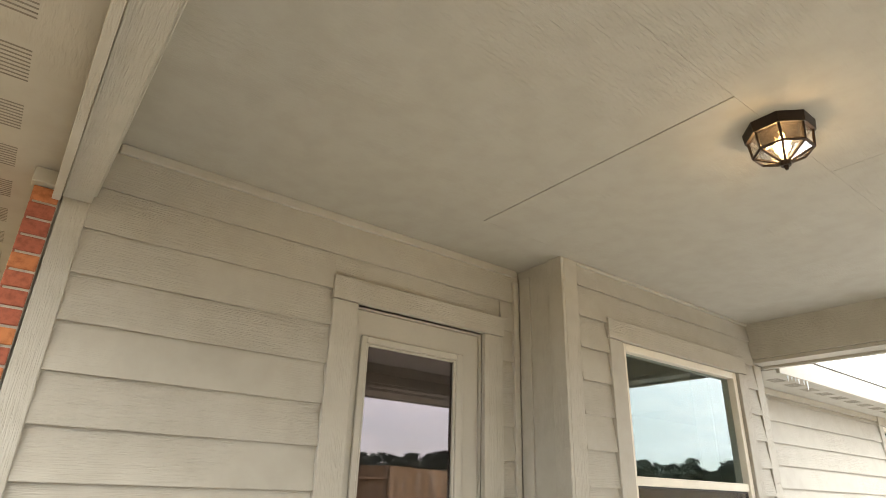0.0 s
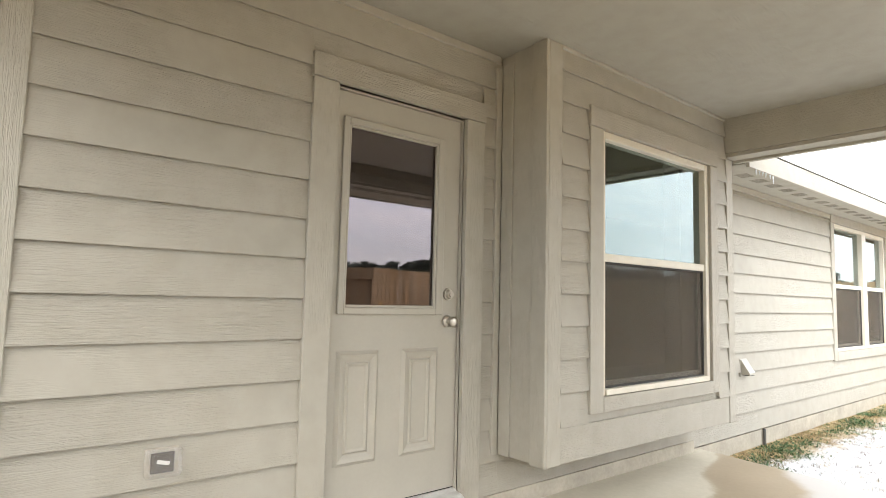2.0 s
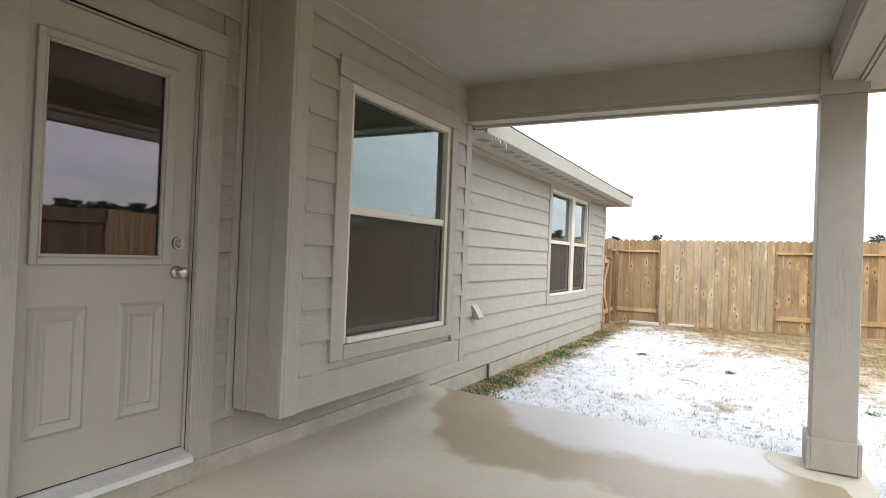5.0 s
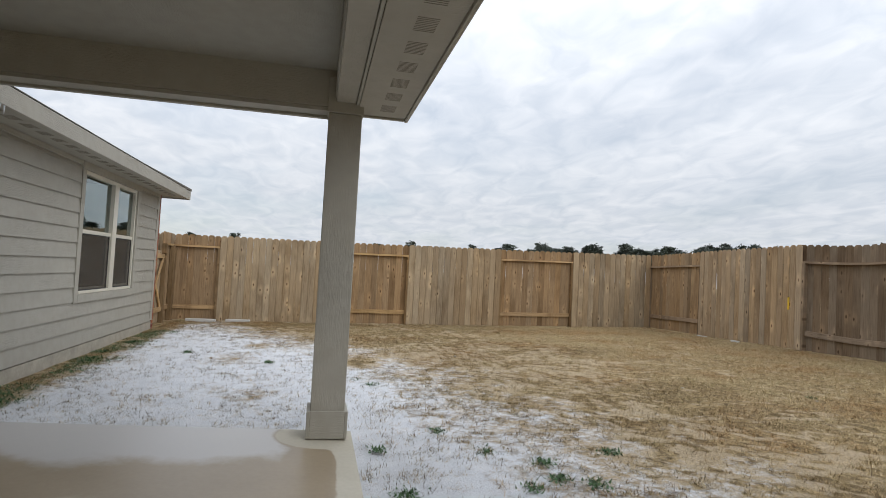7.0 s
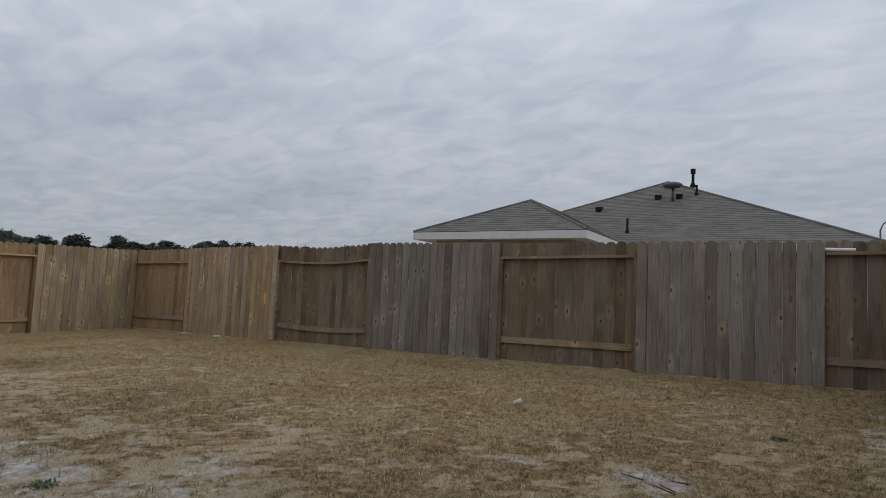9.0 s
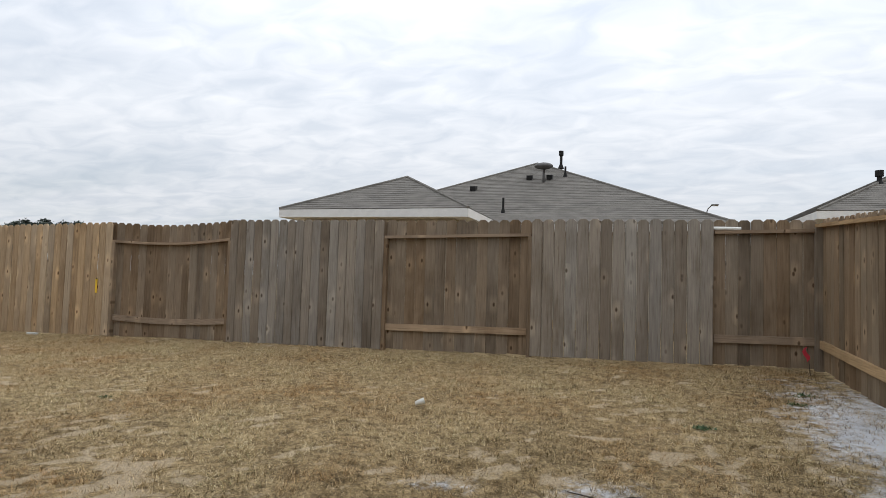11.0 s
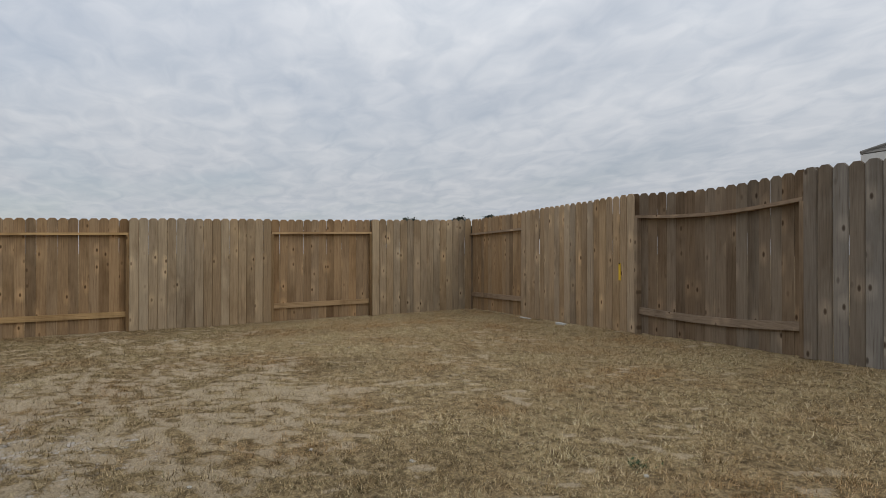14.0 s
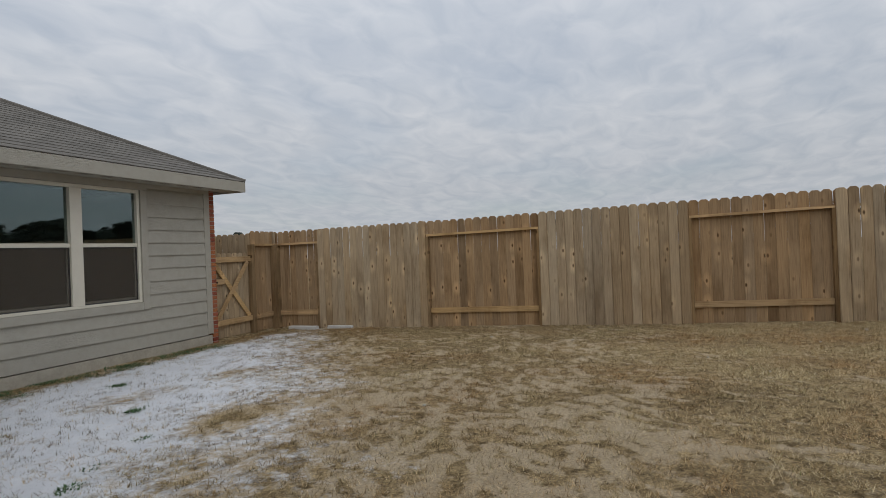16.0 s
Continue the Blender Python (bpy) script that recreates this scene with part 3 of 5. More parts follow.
box(bm, 3.53, 3.62, BUMP_Y + 0.12, WALL_Y, 0.18, 2.52)
box(bm, 5.64, 5.74, BUMP_Y + 0.12, WALL_Y, 0.18, 2.52)
box(bm, 3.62, 5.64, BUMP_Y + 0.12, WALL_Y, 0.18, 0.26)
wall_b = tagged(finish("wall_bay", bm, M_SIDING), "shallow cantilevered bay in taupe lap siding", "wall", kind="structure")
bm = bmesh.new()
box(bm, 1.12, 3.34, 2.960, 3.14, -0.6, -0.049)
box(bm, 3.34, 5.745, 2.960, 3.14, -0.6, -0.049)
box(bm, 5.745, 12.7, 2.985, 3.14, -0.6, -0.125)
tagged(finish("foundation", bm, M_FOUND), "rough pale concrete foundation edge along the house", "foundation", kind="structure")
bm = bmesh.new()
box(bm, 1.02, 1.1, 2.976, 13.0, -0.6, 2.3)
tagged(finish("wall_west", bm, M_MORTAR), "side wall of red brick", "wall", kind="structure")
bm = bmesh.new()
box(bm, 12.725, 12.83, 2.993, 13.0, -0.6, 2.2)
tagged(finish("wall_east", bm, M_MORTAR), "side wall of red brick", "wall", kind="structure")
bm = boxed(1.1, 12.72, 12.9, 13.0, -0.6, 2.5)
tagged(finish("wall_rear", bm, M_MORTAR), "far wall of the house", "wall", kind="structure")
bm = boxed(1.1, 12.72, 6.2, 6.3, 0.0, 2.5)
tagged(finish("interior_wall", bm, M_INSIDE), "plain interior wall behind the windows", "wall", kind="structure")
bm = boxed(1.1, 12.72, WALL_Y + 0.14, 6.2, -0.1, 0.0)
tagged(finish("interior_floor", bm, M_INSIDE), "interior floor of the house", "floor", kind="structure")
bm = boxed(1.1, 12.72, WALL_Y + 0.14, 12.9, 2.45, 2.5)
tagged(finish("interior_ceiling", bm, M_INSIDE), "interior ceiling of the house", "ceiling", kind="structure")

def lap_boards(parent, face, x0, x1, z_start, z_end, holes, expo):
    """Overlapping boards facing the yard, each run between openings a piece of its own."""
    cache = {}
    z = z_start
    while z < z_end - 0.02:
        top = min(z + expo, z_end)
        cuts = sorted((h[0], h[1]) for h in holes if h[2] < top - 0.03 and h[3] > z + 0.03)
        runs, a = [], x0
        for c0, c1 in cuts:
            if c0 - a > 0.02:
                runs.append((a, c0))
            a = max(a, c1)
        if x1 - a > 0.02:
            runs.append((a, x1))
        for a, b in runs:
            key = (round(b - a, 4), round(top - z, 4))
            if key not in cache:
                bm = bmesh.new()
                h = top - z
                prism(bm, [(0.002, 0.012), (-0.0185, 0.012), (-0.02, 0.0), (-0.0248, 0.0), (-0.0253, 0.003), (-0.007, h + 0.003), (0.002, h + 0.003)], 0, b - a, "x")
                me = bpy.data.meshes.new("siding_board")
                bmesh.ops.recalc_face_normals(bm, faces=bm.faces)
                bm.to_mesh(me)
                bm.free()
                me.materials.append(M_SIDING)
                cache[key] = me
            ob = new("siding_board", cache[key])
            ob.location = (a, face, z)
            ob.parent = parent
        z += expo


lap_boards(wall_n, WALL_Y, 1.2, 3.53, -0.054, 2.475, [(2.272, 3.37, -1, 2.19)], 0.1815)
lap_boards(wall_n, WALL_Y, 3.53, 5.74, -0.054, 0.165, [], 0.1815)
lap_boards(wall_n, WALL_Y, 5.745, 12.6, -0.113, 2.13, [(9.14, 11.49, 0.42, 2.3)], 0.1835)
lap_boards(wall_b, BUMP_Y, 3.64, 5.64, 0.362, 2.50, [(3.89, 5.47, 0.41, 2.22)], 0.183)


def trim(name, x0, x1, y0, y1, z0, z1, material=None, label="taupe painted trim board"):
    return tagged(finish(name, boxed(x0, x1, y0, y1, z0, z1, 0.003), material or M_TRIM), label, "trim", kind="structure")


# corner boards, frieze boards, skirt boards
trim("trim_corner_west", 1.108, 1.2, 2.972, 2.998, -0.1, 2.235)
trim("trim_frieze_patio", 1.25, 3.5, 2.975, 2.999, 2.478, 2.52, M_TRIMX)
trim("trim_bay_skirt", 3.64, 5.64, 2.622, 2.639, 0.168, 0.359, M_TRIMX)
trim("trim_corner_east", 12.6, 12.72, 2.974, 2.998, -0.1, 2.2)
trim("trim_bay_front_west", 3.527, 3.64, 2.616, 2.639, 0.165, 2.52)
trim("trim_bay_front_east", 5.64, 5.745, 2.616, 2.639, 0.165, 2.2)
trim("trim_bay_side", 3.504, 3.527, 2.616, 2.72, 0.165, 2.52)
trim("trim_bay_side_rear", 3.506, 3.527, 2.88, 2.965, 0.17, 2.46)
trim("trim_bay_panel", 3.518, 3.529, 2.72, 2.88, 0.17, 2.52)
trim("trim_inside_corner", 3.462, 3.504, 2.965, 2.998, 0.17, 2.44)
trim("trim_frieze_house", 5.745, 12.6, 2.972, 2.998, 2.133, 2.188, M_TRIMX)
trim("trim_bay_frieze", 3.64, 5.64, 2.614, 2.639, 2.503, 2.52, M_TRIMX)

# ---- patio ceiling, beams, soffits ----
CEIL_Z = 2.52
bm = bmesh.new()
for x0, x1, y0, y1 in ((1.2, 5.7, 2.5552, 2.99), (1.2, 2.86, 1.2418, 2.5545), (2.866, 5.7, 1.2418, 2.5545), (1.2, 3.65, 0.03, 1.241), (3.653, 5.7, 0.03, 1.241)):
    box(bm, x0, x1, y0, y1, CEIL_Z, CEIL_Z + 0.012)
box(bm, 1.1, 5.85, -0.14, 3.0, CEIL_Z + 0.014, CEIL_Z + 0.05)
tagged(finish("ceiling", bm, M_CEIL_SHADED), "painted panel ceiling of the covered patio with open seams", "ceiling", kind="structure")


def beam(name, x0, x1, y0, y1, material, along, base=2.215):
    ob = empty(name)
    tagged(ob, "taupe boxed patio beam with a thin bottom lip", "beam", kind="structure")
    part("beam_body", boxed(x0, x1, y0, y1, base + 0.03, CEIL_Z + 0.04, 0.003), material, ob)
    if along == "x":
        part("beam_bottom", boxed(x0, x1, y0 + 0.012, y1 - 0.012, base, base + 0.028, 0.002), material, ob)
        part("beam_lip", boxed(x0, x1, y0 - 0.012, y0 + 0.008, base - 0.012, base + 0.05, 0.002), material, ob)
    else:
        part("beam_bottom", boxed(x0 + 0.012 if x0 > 3 else x0, x1 - 0.012, y0, y1, base, base + 0.028, 0.002), material, ob)
        lip = (x1 - 0.03, x1 + 0.012) if x0 > 3 else (x0 - 0.03, x0 - 0.002)
        part("beam_lip", boxed(*lip, y0, y1, base - 0.02, base + 0.05, 0.002), material, ob)
    return ob


beam("beam_east", 5.65, 5.84, 0.03, 2.637, M_TRIMY, "y")
beam("beam_south", 1.1, 5.84, -0.14, 0.028, M_TRIMX, "x", 2.283)
beam("beam_west", 1.105, 1.215, 0.03, 2.96, M_TRIMY, "y")


def vent(parent, x, y, z, along):
    """A soffit vent: punched slots on a thin plate."""
    bm = bmesh.new()
    for k in range(9):
        o = (k - 4) * 0.02
        if along == "x":
            box(bm, x + o - 0.003, x + o + 0.003, y - 0.055, y + 0.055, z - 0.001, z + 0.002)
        else:
            box(bm, x - 0.055, x + 0.055, y + o - 0.003, y + o + 0.003, z - 0.001, z + 0.002)
    part("vent_slots", bm, M_SLOT, parent, "dark slots of a soffit vent")


soffit_s = tagged(finish("soffit_south", boxed(0.47, 5.84, -0.53, -0.155, 2.262, 2.277), M_SOFFIT), "painted vented soffit along the patio roof edge", "soffit", kind="structure")
for k in range(16):
    vent(soffit_s, 5.6 - k * 0.315, -0.37, 2.262, "x")
soffit_w = tagged(finish("soffit_west", boxed(0.47, 1.115, -0.15, 12.9, 2.305, 2.32), M_SOFFIT), "painted vented soffit along the west roof edge", "soffit", kind="structure")
for k in range(22):
    vent(soffit_w, 0.88, 0.1 + k * 0.315, 2.305, "y")
soffit_e = tagged(finish("soffit_house", boxed(5.86, 13.04, 2.568, 2.998, 2.19, 2.205), M_SOFFIT), "painted soffit under the house eave", "soffit", kind="structure")
for k in range(21):
    vent(soffit_e, 6.3 + k * 0.315, 2.76, 2.19, "x")
trim("trim_wall_block", 1.0, 1.11, 2.94, 3.0, 2.24, 2.30, M_TRIMX)
for nm, a in (("fascia_patio_south", (0.43, 5.886, -0.56, -0.532, 2.244, 2.455)), ("fascia_patio_west", (0.43, 0.468, -0.52, 13.0, 2.26, 2.455)), ("fascia_patio_east", (5.845, 5.875, -0.53, 2.52, 2.246, 2.455)), ("fascia_house", (5.88, 13.08, 2.538, 2.566, 2.165, 2.33)), ("fascia_house_east", (13.042, 13.07, 2.568, 13.0, 2.165, 2.33))):
    trim(nm, *a, M_TRIMX if "south" in nm or nm == "fascia_house" else M_TRIMY, "weathered painted fascia board at the roof edge")


def shingle_face(bm, a, b, c, d, rows):
    """Courses of shingles from the eave a-b up to c-d (over b and a); each course lips over the one below."""
    a, b, c, d = (Vector(v) for v in (a, b, c, d))
    nrm = (b - a).cross(d - a)
    nrm = nrm.normalized() if nrm.length > 1e-6 else (b - a).cross(c - b).normalized()
    if nrm.z < 0:
        nrm = -nrm
    base = [bm.verts.new(a + nrm * 0.002), bm.verts.new(b + nrm * 0.002)]
    for k in range(rows):
        t0, t1 = k / rows, (k + 1) / rows
        lip = [bm.verts.new(a.lerp(d, t0) + nrm * 0.011), bm.verts.new(b.lerp(c, t0) + nrm * 0.011)]
        bm.faces.new((base[0], base[1], lip[1], lip[0]))
        p, q = a.lerp(d, t1) + nrm * 0.004, b.lerp(c, t1) + nrm * 0.004
        if (p - q).length > 1e-4:
            top = [bm.verts.new(p), bm.verts.new(q)]
            bm.faces.new((lip[0], lip[1], top[1], top[0]))
            base = top
        else:
            bm.faces.new((lip[0], lip[1], bm.verts.new(p)))


def hip_roof(name, x0, x1, y0, y1, z, pitch, label, parent=None, plate=True, skip=()):
    bm = bmesh.new()
    w, d = x1 - x0, y1 - y0
    if w <= d:
        r = w / 2
        p, q = (x0 + r, y0 + r, z + r * pitch), (x0 + r, y1 - r, z + r * pitch)
        faces = [((x0, y0, z), (x1, y0, z), p, p), ((x1, y0, z), (x1, y1, z), q, p), ((x1, y1, z), (x0, y1, z), q, q), ((x0, y1, z), (x0, y0, z), p, q)]
    else:
        r = d / 2
        p, q = (x0 + r, y0 + r, z + r * pitch), (x1 - r, y0 + r, z + r * pitch)
        faces = [((x0, y0, z), (x1, y0, z), q, p), ((x1, y0, z), (x1, y1, z), q, q), ((x1, y1, z), (x0, y1, z), p, q), ((x0, y1, z), (x0, y0, z), p, p)]
    rows = max(4, int(r * math.hypot(1, pitch) / 0.14))
    for i, f in enumerate(faces):
        if i not in skip:
            shingle_face(bm, *f, rows)
    caps = bmesh.new()
    # cap shingles over the hips and the ridge
    for a, b in (((x0, y0, z) if not skip else (x0 + 1.1, y0 + 1.1, z + 1.1 * pitch), p), ((x1, y0, z), p if w <= d else q), ((x1, y1, z), q), ((x0, y1, z), q if w <= d else p), (p, q)):
        if (Vector(a) - Vector(b)).length > 0.3:
            tube(caps, Vector(a) + Vector((0, 0, 0.012)), Vector(b) + Vector((0, 0, 0.012)), 0.035, seg=6)
    if plate:
        box(bm, x0 + 0.05, x1 - 0.05, y0 + 0.05, y1 - 0.05, z - 0.02, z - 0.005)
    if skip:
        rz, ry = z + r * pitch, y0 + r
        shingle_face(bm, (5.9, y0, z), (x1, y0, z), q, (5.9, ry, rz), rows)
        shingle_face(bm, (x0 + 1.1, y0 + 1.1, z + 1.1 * pitch), (5.9, y0 + 1.1, z + 1.1 * pitch), (5.9, ry, rz), p, rows)
    ob = finish(name, bm, M_SHINGLE, parent)
    part("ridge_cap", caps, M_SHINGLE, ob, "cap shingles over hips and ridge")
    return ob


tagged(hip_roof("roof_house", 0.42, 13.085, 2.542, 13.2, 2.335, 0.48, "", None, False, (0,)), "grey-brown asphalt shingle hip roof of the house", "roof", kind="structure")
tagged(hip_roof("roof_patio", 0.40, 5.885, -0.557, 8.0, 2.462, 0.48, "", None, False), "shingled roof over the covered patio", "roof", kind="structure")


# ---- patio post ----
def patio_post(x, y):
    ob = empty("patio_post", (x, y, -0.232))
    tagged(ob, "square taupe boxed patio post with a plinth, on the slab corner", "post")
    h = 2.2 + 0.232
    part("shaft", boxed(-0.125, 0.125, -0.125, 0.125, 0.0, h, 0.004), M_TRIM, ob)
    for nm, b in (("plinth_board", (-0.15, 0.15, -0.15, -0.126, 0.01, 0.21)), ("plinth_board", (-0.15, 0.15, 0.126, 0.15, 0.01, 0.21)), ("plinth_board", (-0.15, -0.126, -0.1255, 0.1255, 0.01, 0.212)), ("plinth_board", (0.126, 0.15, -0.1255, 0.1255, 0.01, 0.212))):
        part(nm, boxed(*b, 0.003), M_TRIMX if b[1] - b[0] > 0.2 else M_TRIMY, ob)
    part("cap_board", boxed(-0.146, 0.12, -0.135, 0.135, h + 0.002, h + 0.27, 0.004), M_TRIM, ob)
    return ob


patio_post(5.775, -0.055)


# ---- door ----
def panel_ring(bm, x0, x1, z0, z1, y, w, d):
    """A raised moulding round a rectangle on a face that looks to -y."""
    rings = [(0, 0), (w * 0.35, -d), (w * 0.7, -d * 0.6), (w, -d * 0.1)]
    loops = []
    for o, dy in rings:
        loops.append([bm.verts.new(p) for p in ((x0 + o, y + dy, z0 + o), (x1 - o, y + dy, z0 + o), (x1 - o, y + dy, z1 - o), (x0 + o, y + dy, z1 - o))])
    for a, b in zip(loops, loops[1:]):
        for i in range(4):
            bm.faces.new((a[i], a[(i + 1) % 4], b[(i + 1) % 4], b[i]))
    return loops[-1]


def back_door():
    ob = tagged(empty("door_1", (2.417, 3.02, 0.0)), "closed taupe half-glass door with two lower panels", "door", kind="structure")
    W, H0, H1, T = 0.805, 0.03, 2.06, 0.044
    gx0, gx1, gz0, gz1 = 0.078, 0.645, 0.995, 1.9
    bm = bmesh.new()
    holed_wall(bm, 0, W, 0, T, H0, H1, [(gx0, gx1, gz0, gz1)])
    part("door_leaf", bm, M_DOOR, ob)
    bm = bmesh.new()
    box(bm, 0.045, gx0, -0.014, 0.0, 0.962, 1.935, 0.004)
    box(bm, gx1, 0.694, -0.014, 0.0, 0.962, 1.935, 0.004)
    box(bm, gx0, gx1, -0.014, 0.0, gz1, 1.935, 0.004)
    box(bm, gx0, gx1, -0.014, 0.0, 0.962, gz0, 0.004)
    part("glass_frame", bm, M_DOOR, ob)
    bm = bmesh.new()
    box(bm, gx0, gx0 + 0.014, -0.008, 0.01, gz0, gz1, 0.003)
    box(bm, gx1 - 0.014, gx1, -0.008, 0.01, gz0, gz1, 0.003)
    box(bm, gx0 + 0.014, gx1 - 0.014, -0.008, 0.01, gz1 - 0.014, gz1, 0.003)
    box(bm, gx0 + 0.014, gx1 - 0.014, -0.008, 0.01, gz0, gz0 + 0.014, 0.003)
    part("glass_bead", bm, M_DOOR, ob)
    part("pane", boxed(gx0, gx1, 0.012, 0.016, gz0, gz1), M_DOORGLASS, ob, "reflecting clear door glass")
    for x0, x1 in ((0.055, 0.295), (0.435, 0.675)):
        bm = bmesh.new()
        panel_ring(bm, x0, x1, 0.243, 0.785, 0.0, 0.05, 0.014)
        inner = panel_ring(bm, x0 + 0.055, x1 - 0.055, 0.298, 0.73, 0.0, 0.02, 0.006)
        bm.faces.new(inner)
        part("raised_panel", bm, M_DOOR, ob)
    for z, r in ((0.925, 0.03), (1.073, 0.03)):
        knob = bmesh.new()
        tube(knob, (0.737, -0.001, z), (0.737, -0.012, z), 0.034, 0.031, 24)
        tube(knob, (0.737, -0.012, z), (0.737, -0.04, z), 0.014, 0.014, 16)
        if z < 1:
            prof = [(0.016, -0.036), (0.026, -0.044), (0.029, -0.055), (0.027, -0.066), (0.019, -0.071), (0.0, -0.072)]
            rings = []
            for rad, yy in prof[:-1]:
                rings.append([knob.verts.new((0.737 + rad * math.cos(t * math.tau / 20), yy, z + rad * math.sin(t * math.tau / 20))) for t in range(20)])
            for a, b in zip(rings, rings[1:]):
                for i in range(20):
                    knob.faces.new((a[i], a[(i + 1) % 20], b[(i + 1) % 20], b[i]))
            knob.faces.new(rings[-1])
            part("door_knob", knob, M_METAL, ob, "satin nickel round knob", True)
        else:
            tube(knob, (0.737, -0.012, z), (0.737, -0.026, z), 0.026, 0.02, 20)
            box(knob, 0.7355, 0.7385, -0.042, -0.026, z - 0.006, z + 0.006)
            part("deadbolt", knob, M_METAL, ob, "satin nickel deadbolt cylinder")
    part("sweep", boxed(0.0, W, 0.002, 0.04, 0.0245, 0.03), M_BLACK, ob, "dark rubber door sweep")
    # jambs, casing and threshold
    fr = tagged(empty("door_frame", (0, 0, 0)), "taupe painted door casing and jambs", "door frame", kind="structure")
    part("casing_left", boxed(2.272, 2.408, 2.966, 2.999, -0.095, 2.075, 0.003), M_TRIM, fr)
    part("casing_right", boxed(3.232, 3.37, 2.966, 2.999, -0.095, 2.075, 0.003), M_TRIM, fr)
    part("casing_head", boxed(2.267, 3.375, 2.962, 2.999, 2.078, 2.195, 0.003), M_TRIMX, fr)
    part("jamb", boxed(2.392, 2.412, 3.0, 3.12, -0.03, 2.07, 0.002), M_TRIM, fr)
    part("jamb", boxed(3.226, 3.246, 3.0, 3.12, -0.03, 2.07, 0.002), M_TRIM, fr)
    # black strip added where the gap beside the leaf is only in shade
    part("gap_strip", boxed(3.2205, 3.2255, 3.024, 3.05, 0.0, 2.062), M_BLACK, fr, "black strip standing in for the shade in the door gap")
    part("jamb_head", boxed(2.412, 3.226, 3.0, 3.12, 2.064, 2.084, 0.002), M_TRIMX, fr)
    part("threshold", prism(bmesh.new(), [(3.12, 0.024), (3.018, 0.024), (2.99, 0.012), (2.945, 0.006), (2.925, -0.006), (2.922, -0.035), (3.12, -0.035)], 2.412, 3.226, "x"), M_ALU, fr, "aluminium door threshold")
    bm = bmesh.new()
    prism(bm, [(2.93, -0.135), (3.1, -0.135), (3.1, -0.036), (2.945, -0.036)], 2.412, 3.226, "x")
    part("sill_block", bm, M_FOUND, fr, "pale mortar under the threshold")
    return ob


back_door()


# ---- windows ----
def sash_window(name, x0, x1, z0, z1, face, mullions, meet, casing, label):
    """Single-hung vinyl windows side by side in one casing; the lower sashes have insect screens."""
    ob = tagged(empty(name), label, "window", kind="structure")
    F = 0.045
    yf = face - 0.012
    bm = bmesh.new()
    for a, b in ((x0, x0 + F), (x1 - F, x1)):
        box(bm, a, b, yf, face + 0.09, z0, z1, 0.003)
    box(bm, x0 + F, x1 - F, yf, face + 0.09, z1 - F, z1, 0.003)
    box(bm, x0 + F, x1 - F, yf - 0.012, face + 0.09, z0, z0 + F * 0.8, 0.003)
    part("window_frame", bm, M_VINYL, ob, "cream vinyl window frame")
    edges = [x0 + F] + [v for m in mullions for v in m] + [x1 - F]
    for m in mullions:
        part("mullion", boxed(*m, yf - 0.008, face + 0.09, z0 + F * 0.8, z1 - F, 0.003), M_VINYL, ob, "cream vinyl mullion between the sashes")
    for a, b in zip(edges[::2], edges[1::2]):
        part("meeting_rail", boxed(a, b, face + 0.0, face + 0.06, meet - 0.022, meet + 0.028, 0.003), M_VINYL, ob)
        part("pane_upper", boxed(a, b, face + 0.035, face + 0.039, meet + 0.028, z1 - F), M_GLASS, ob, "reflecting upper pane")
        bm = bmesh.new()
        zl0, zl1 = z0 + F * 0.8, meet - 0.022
        box(bm, a, a + 0.025, face + 0.03, face + 0.06, zl0, zl1, 0.002)
        box(bm, b - 0.025, b, face + 0.03, face + 0.06, zl0, zl1, 0.002)
        box(bm, a + 0.025, b - 0.025, face + 0.03, face + 0.06, zl0, zl0 + 0.04, 0.002)
        sash = part("lower_sash", bm, M_VINYL, ob)
        part("pane_lower", boxed(a + 0.025, b - 0.025, face + 0.042, face + 0.046, zl0 + 0.04, zl1), M_GLASS, sash)
        mesh = part("insect_screen", boxed(a + 0.01, b - 0.01, face + 0.018, face + 0.0195, zl0 + 0.008, zl1 - 0.004), M_SCREENMESH, ob, "dark insect screen over the lower sash")
        bm = bmesh.new()
        for s in ((a + 0.002, a + 0.016, zl0, zl1), (b - 0.016, b - 0.002, zl0, zl1), (a + 0.016, b - 0.016, zl0, zl0 + 0.012), (a + 0.016, b - 0.016, zl1 - 0.012, zl1)):
            box(bm, s[0], s[1], face + 0.012, face + 0.024, s[2], s[3])
        part("screen_frame", bm, M_SCREEN, mesh, "dark screen frame")
    c0, c1, cz0, cz1 = casing
    part("casing_left", boxed(c0, x0 - 0.002, face - 0.034, face - 0.001, cz0, z1 + 0.0, 0.003), M_TRIM, ob)
    part("casing_right", boxed(x1 + 0.002, c1, face - 0.034, face - 0.001, cz0, z1 + 0.0, 0.003), M_TRIM, ob)
    part("casing_head", boxed(c0 - 0.004, c1 + 0.004, face - 0.038, face - 0.001, z1 + 0.003, cz1, 0.003), M_TRIMX, ob)
    part("window_sill", boxed(x0, x1, face - 0.036, face - 0.001, cz0, z0 - 0.003, 0.003), M_TRIMX, ob)
    return ob


def screen_material():
    m, n, l, b = mat("insect_screen_mesh", 0.8, spec=0.15)
    b.inputs["Base Color"].default_value = (0.1, 0.085, 0.07, 1)
    b.inputs["Alpha"].default_value = 0.4
    return m


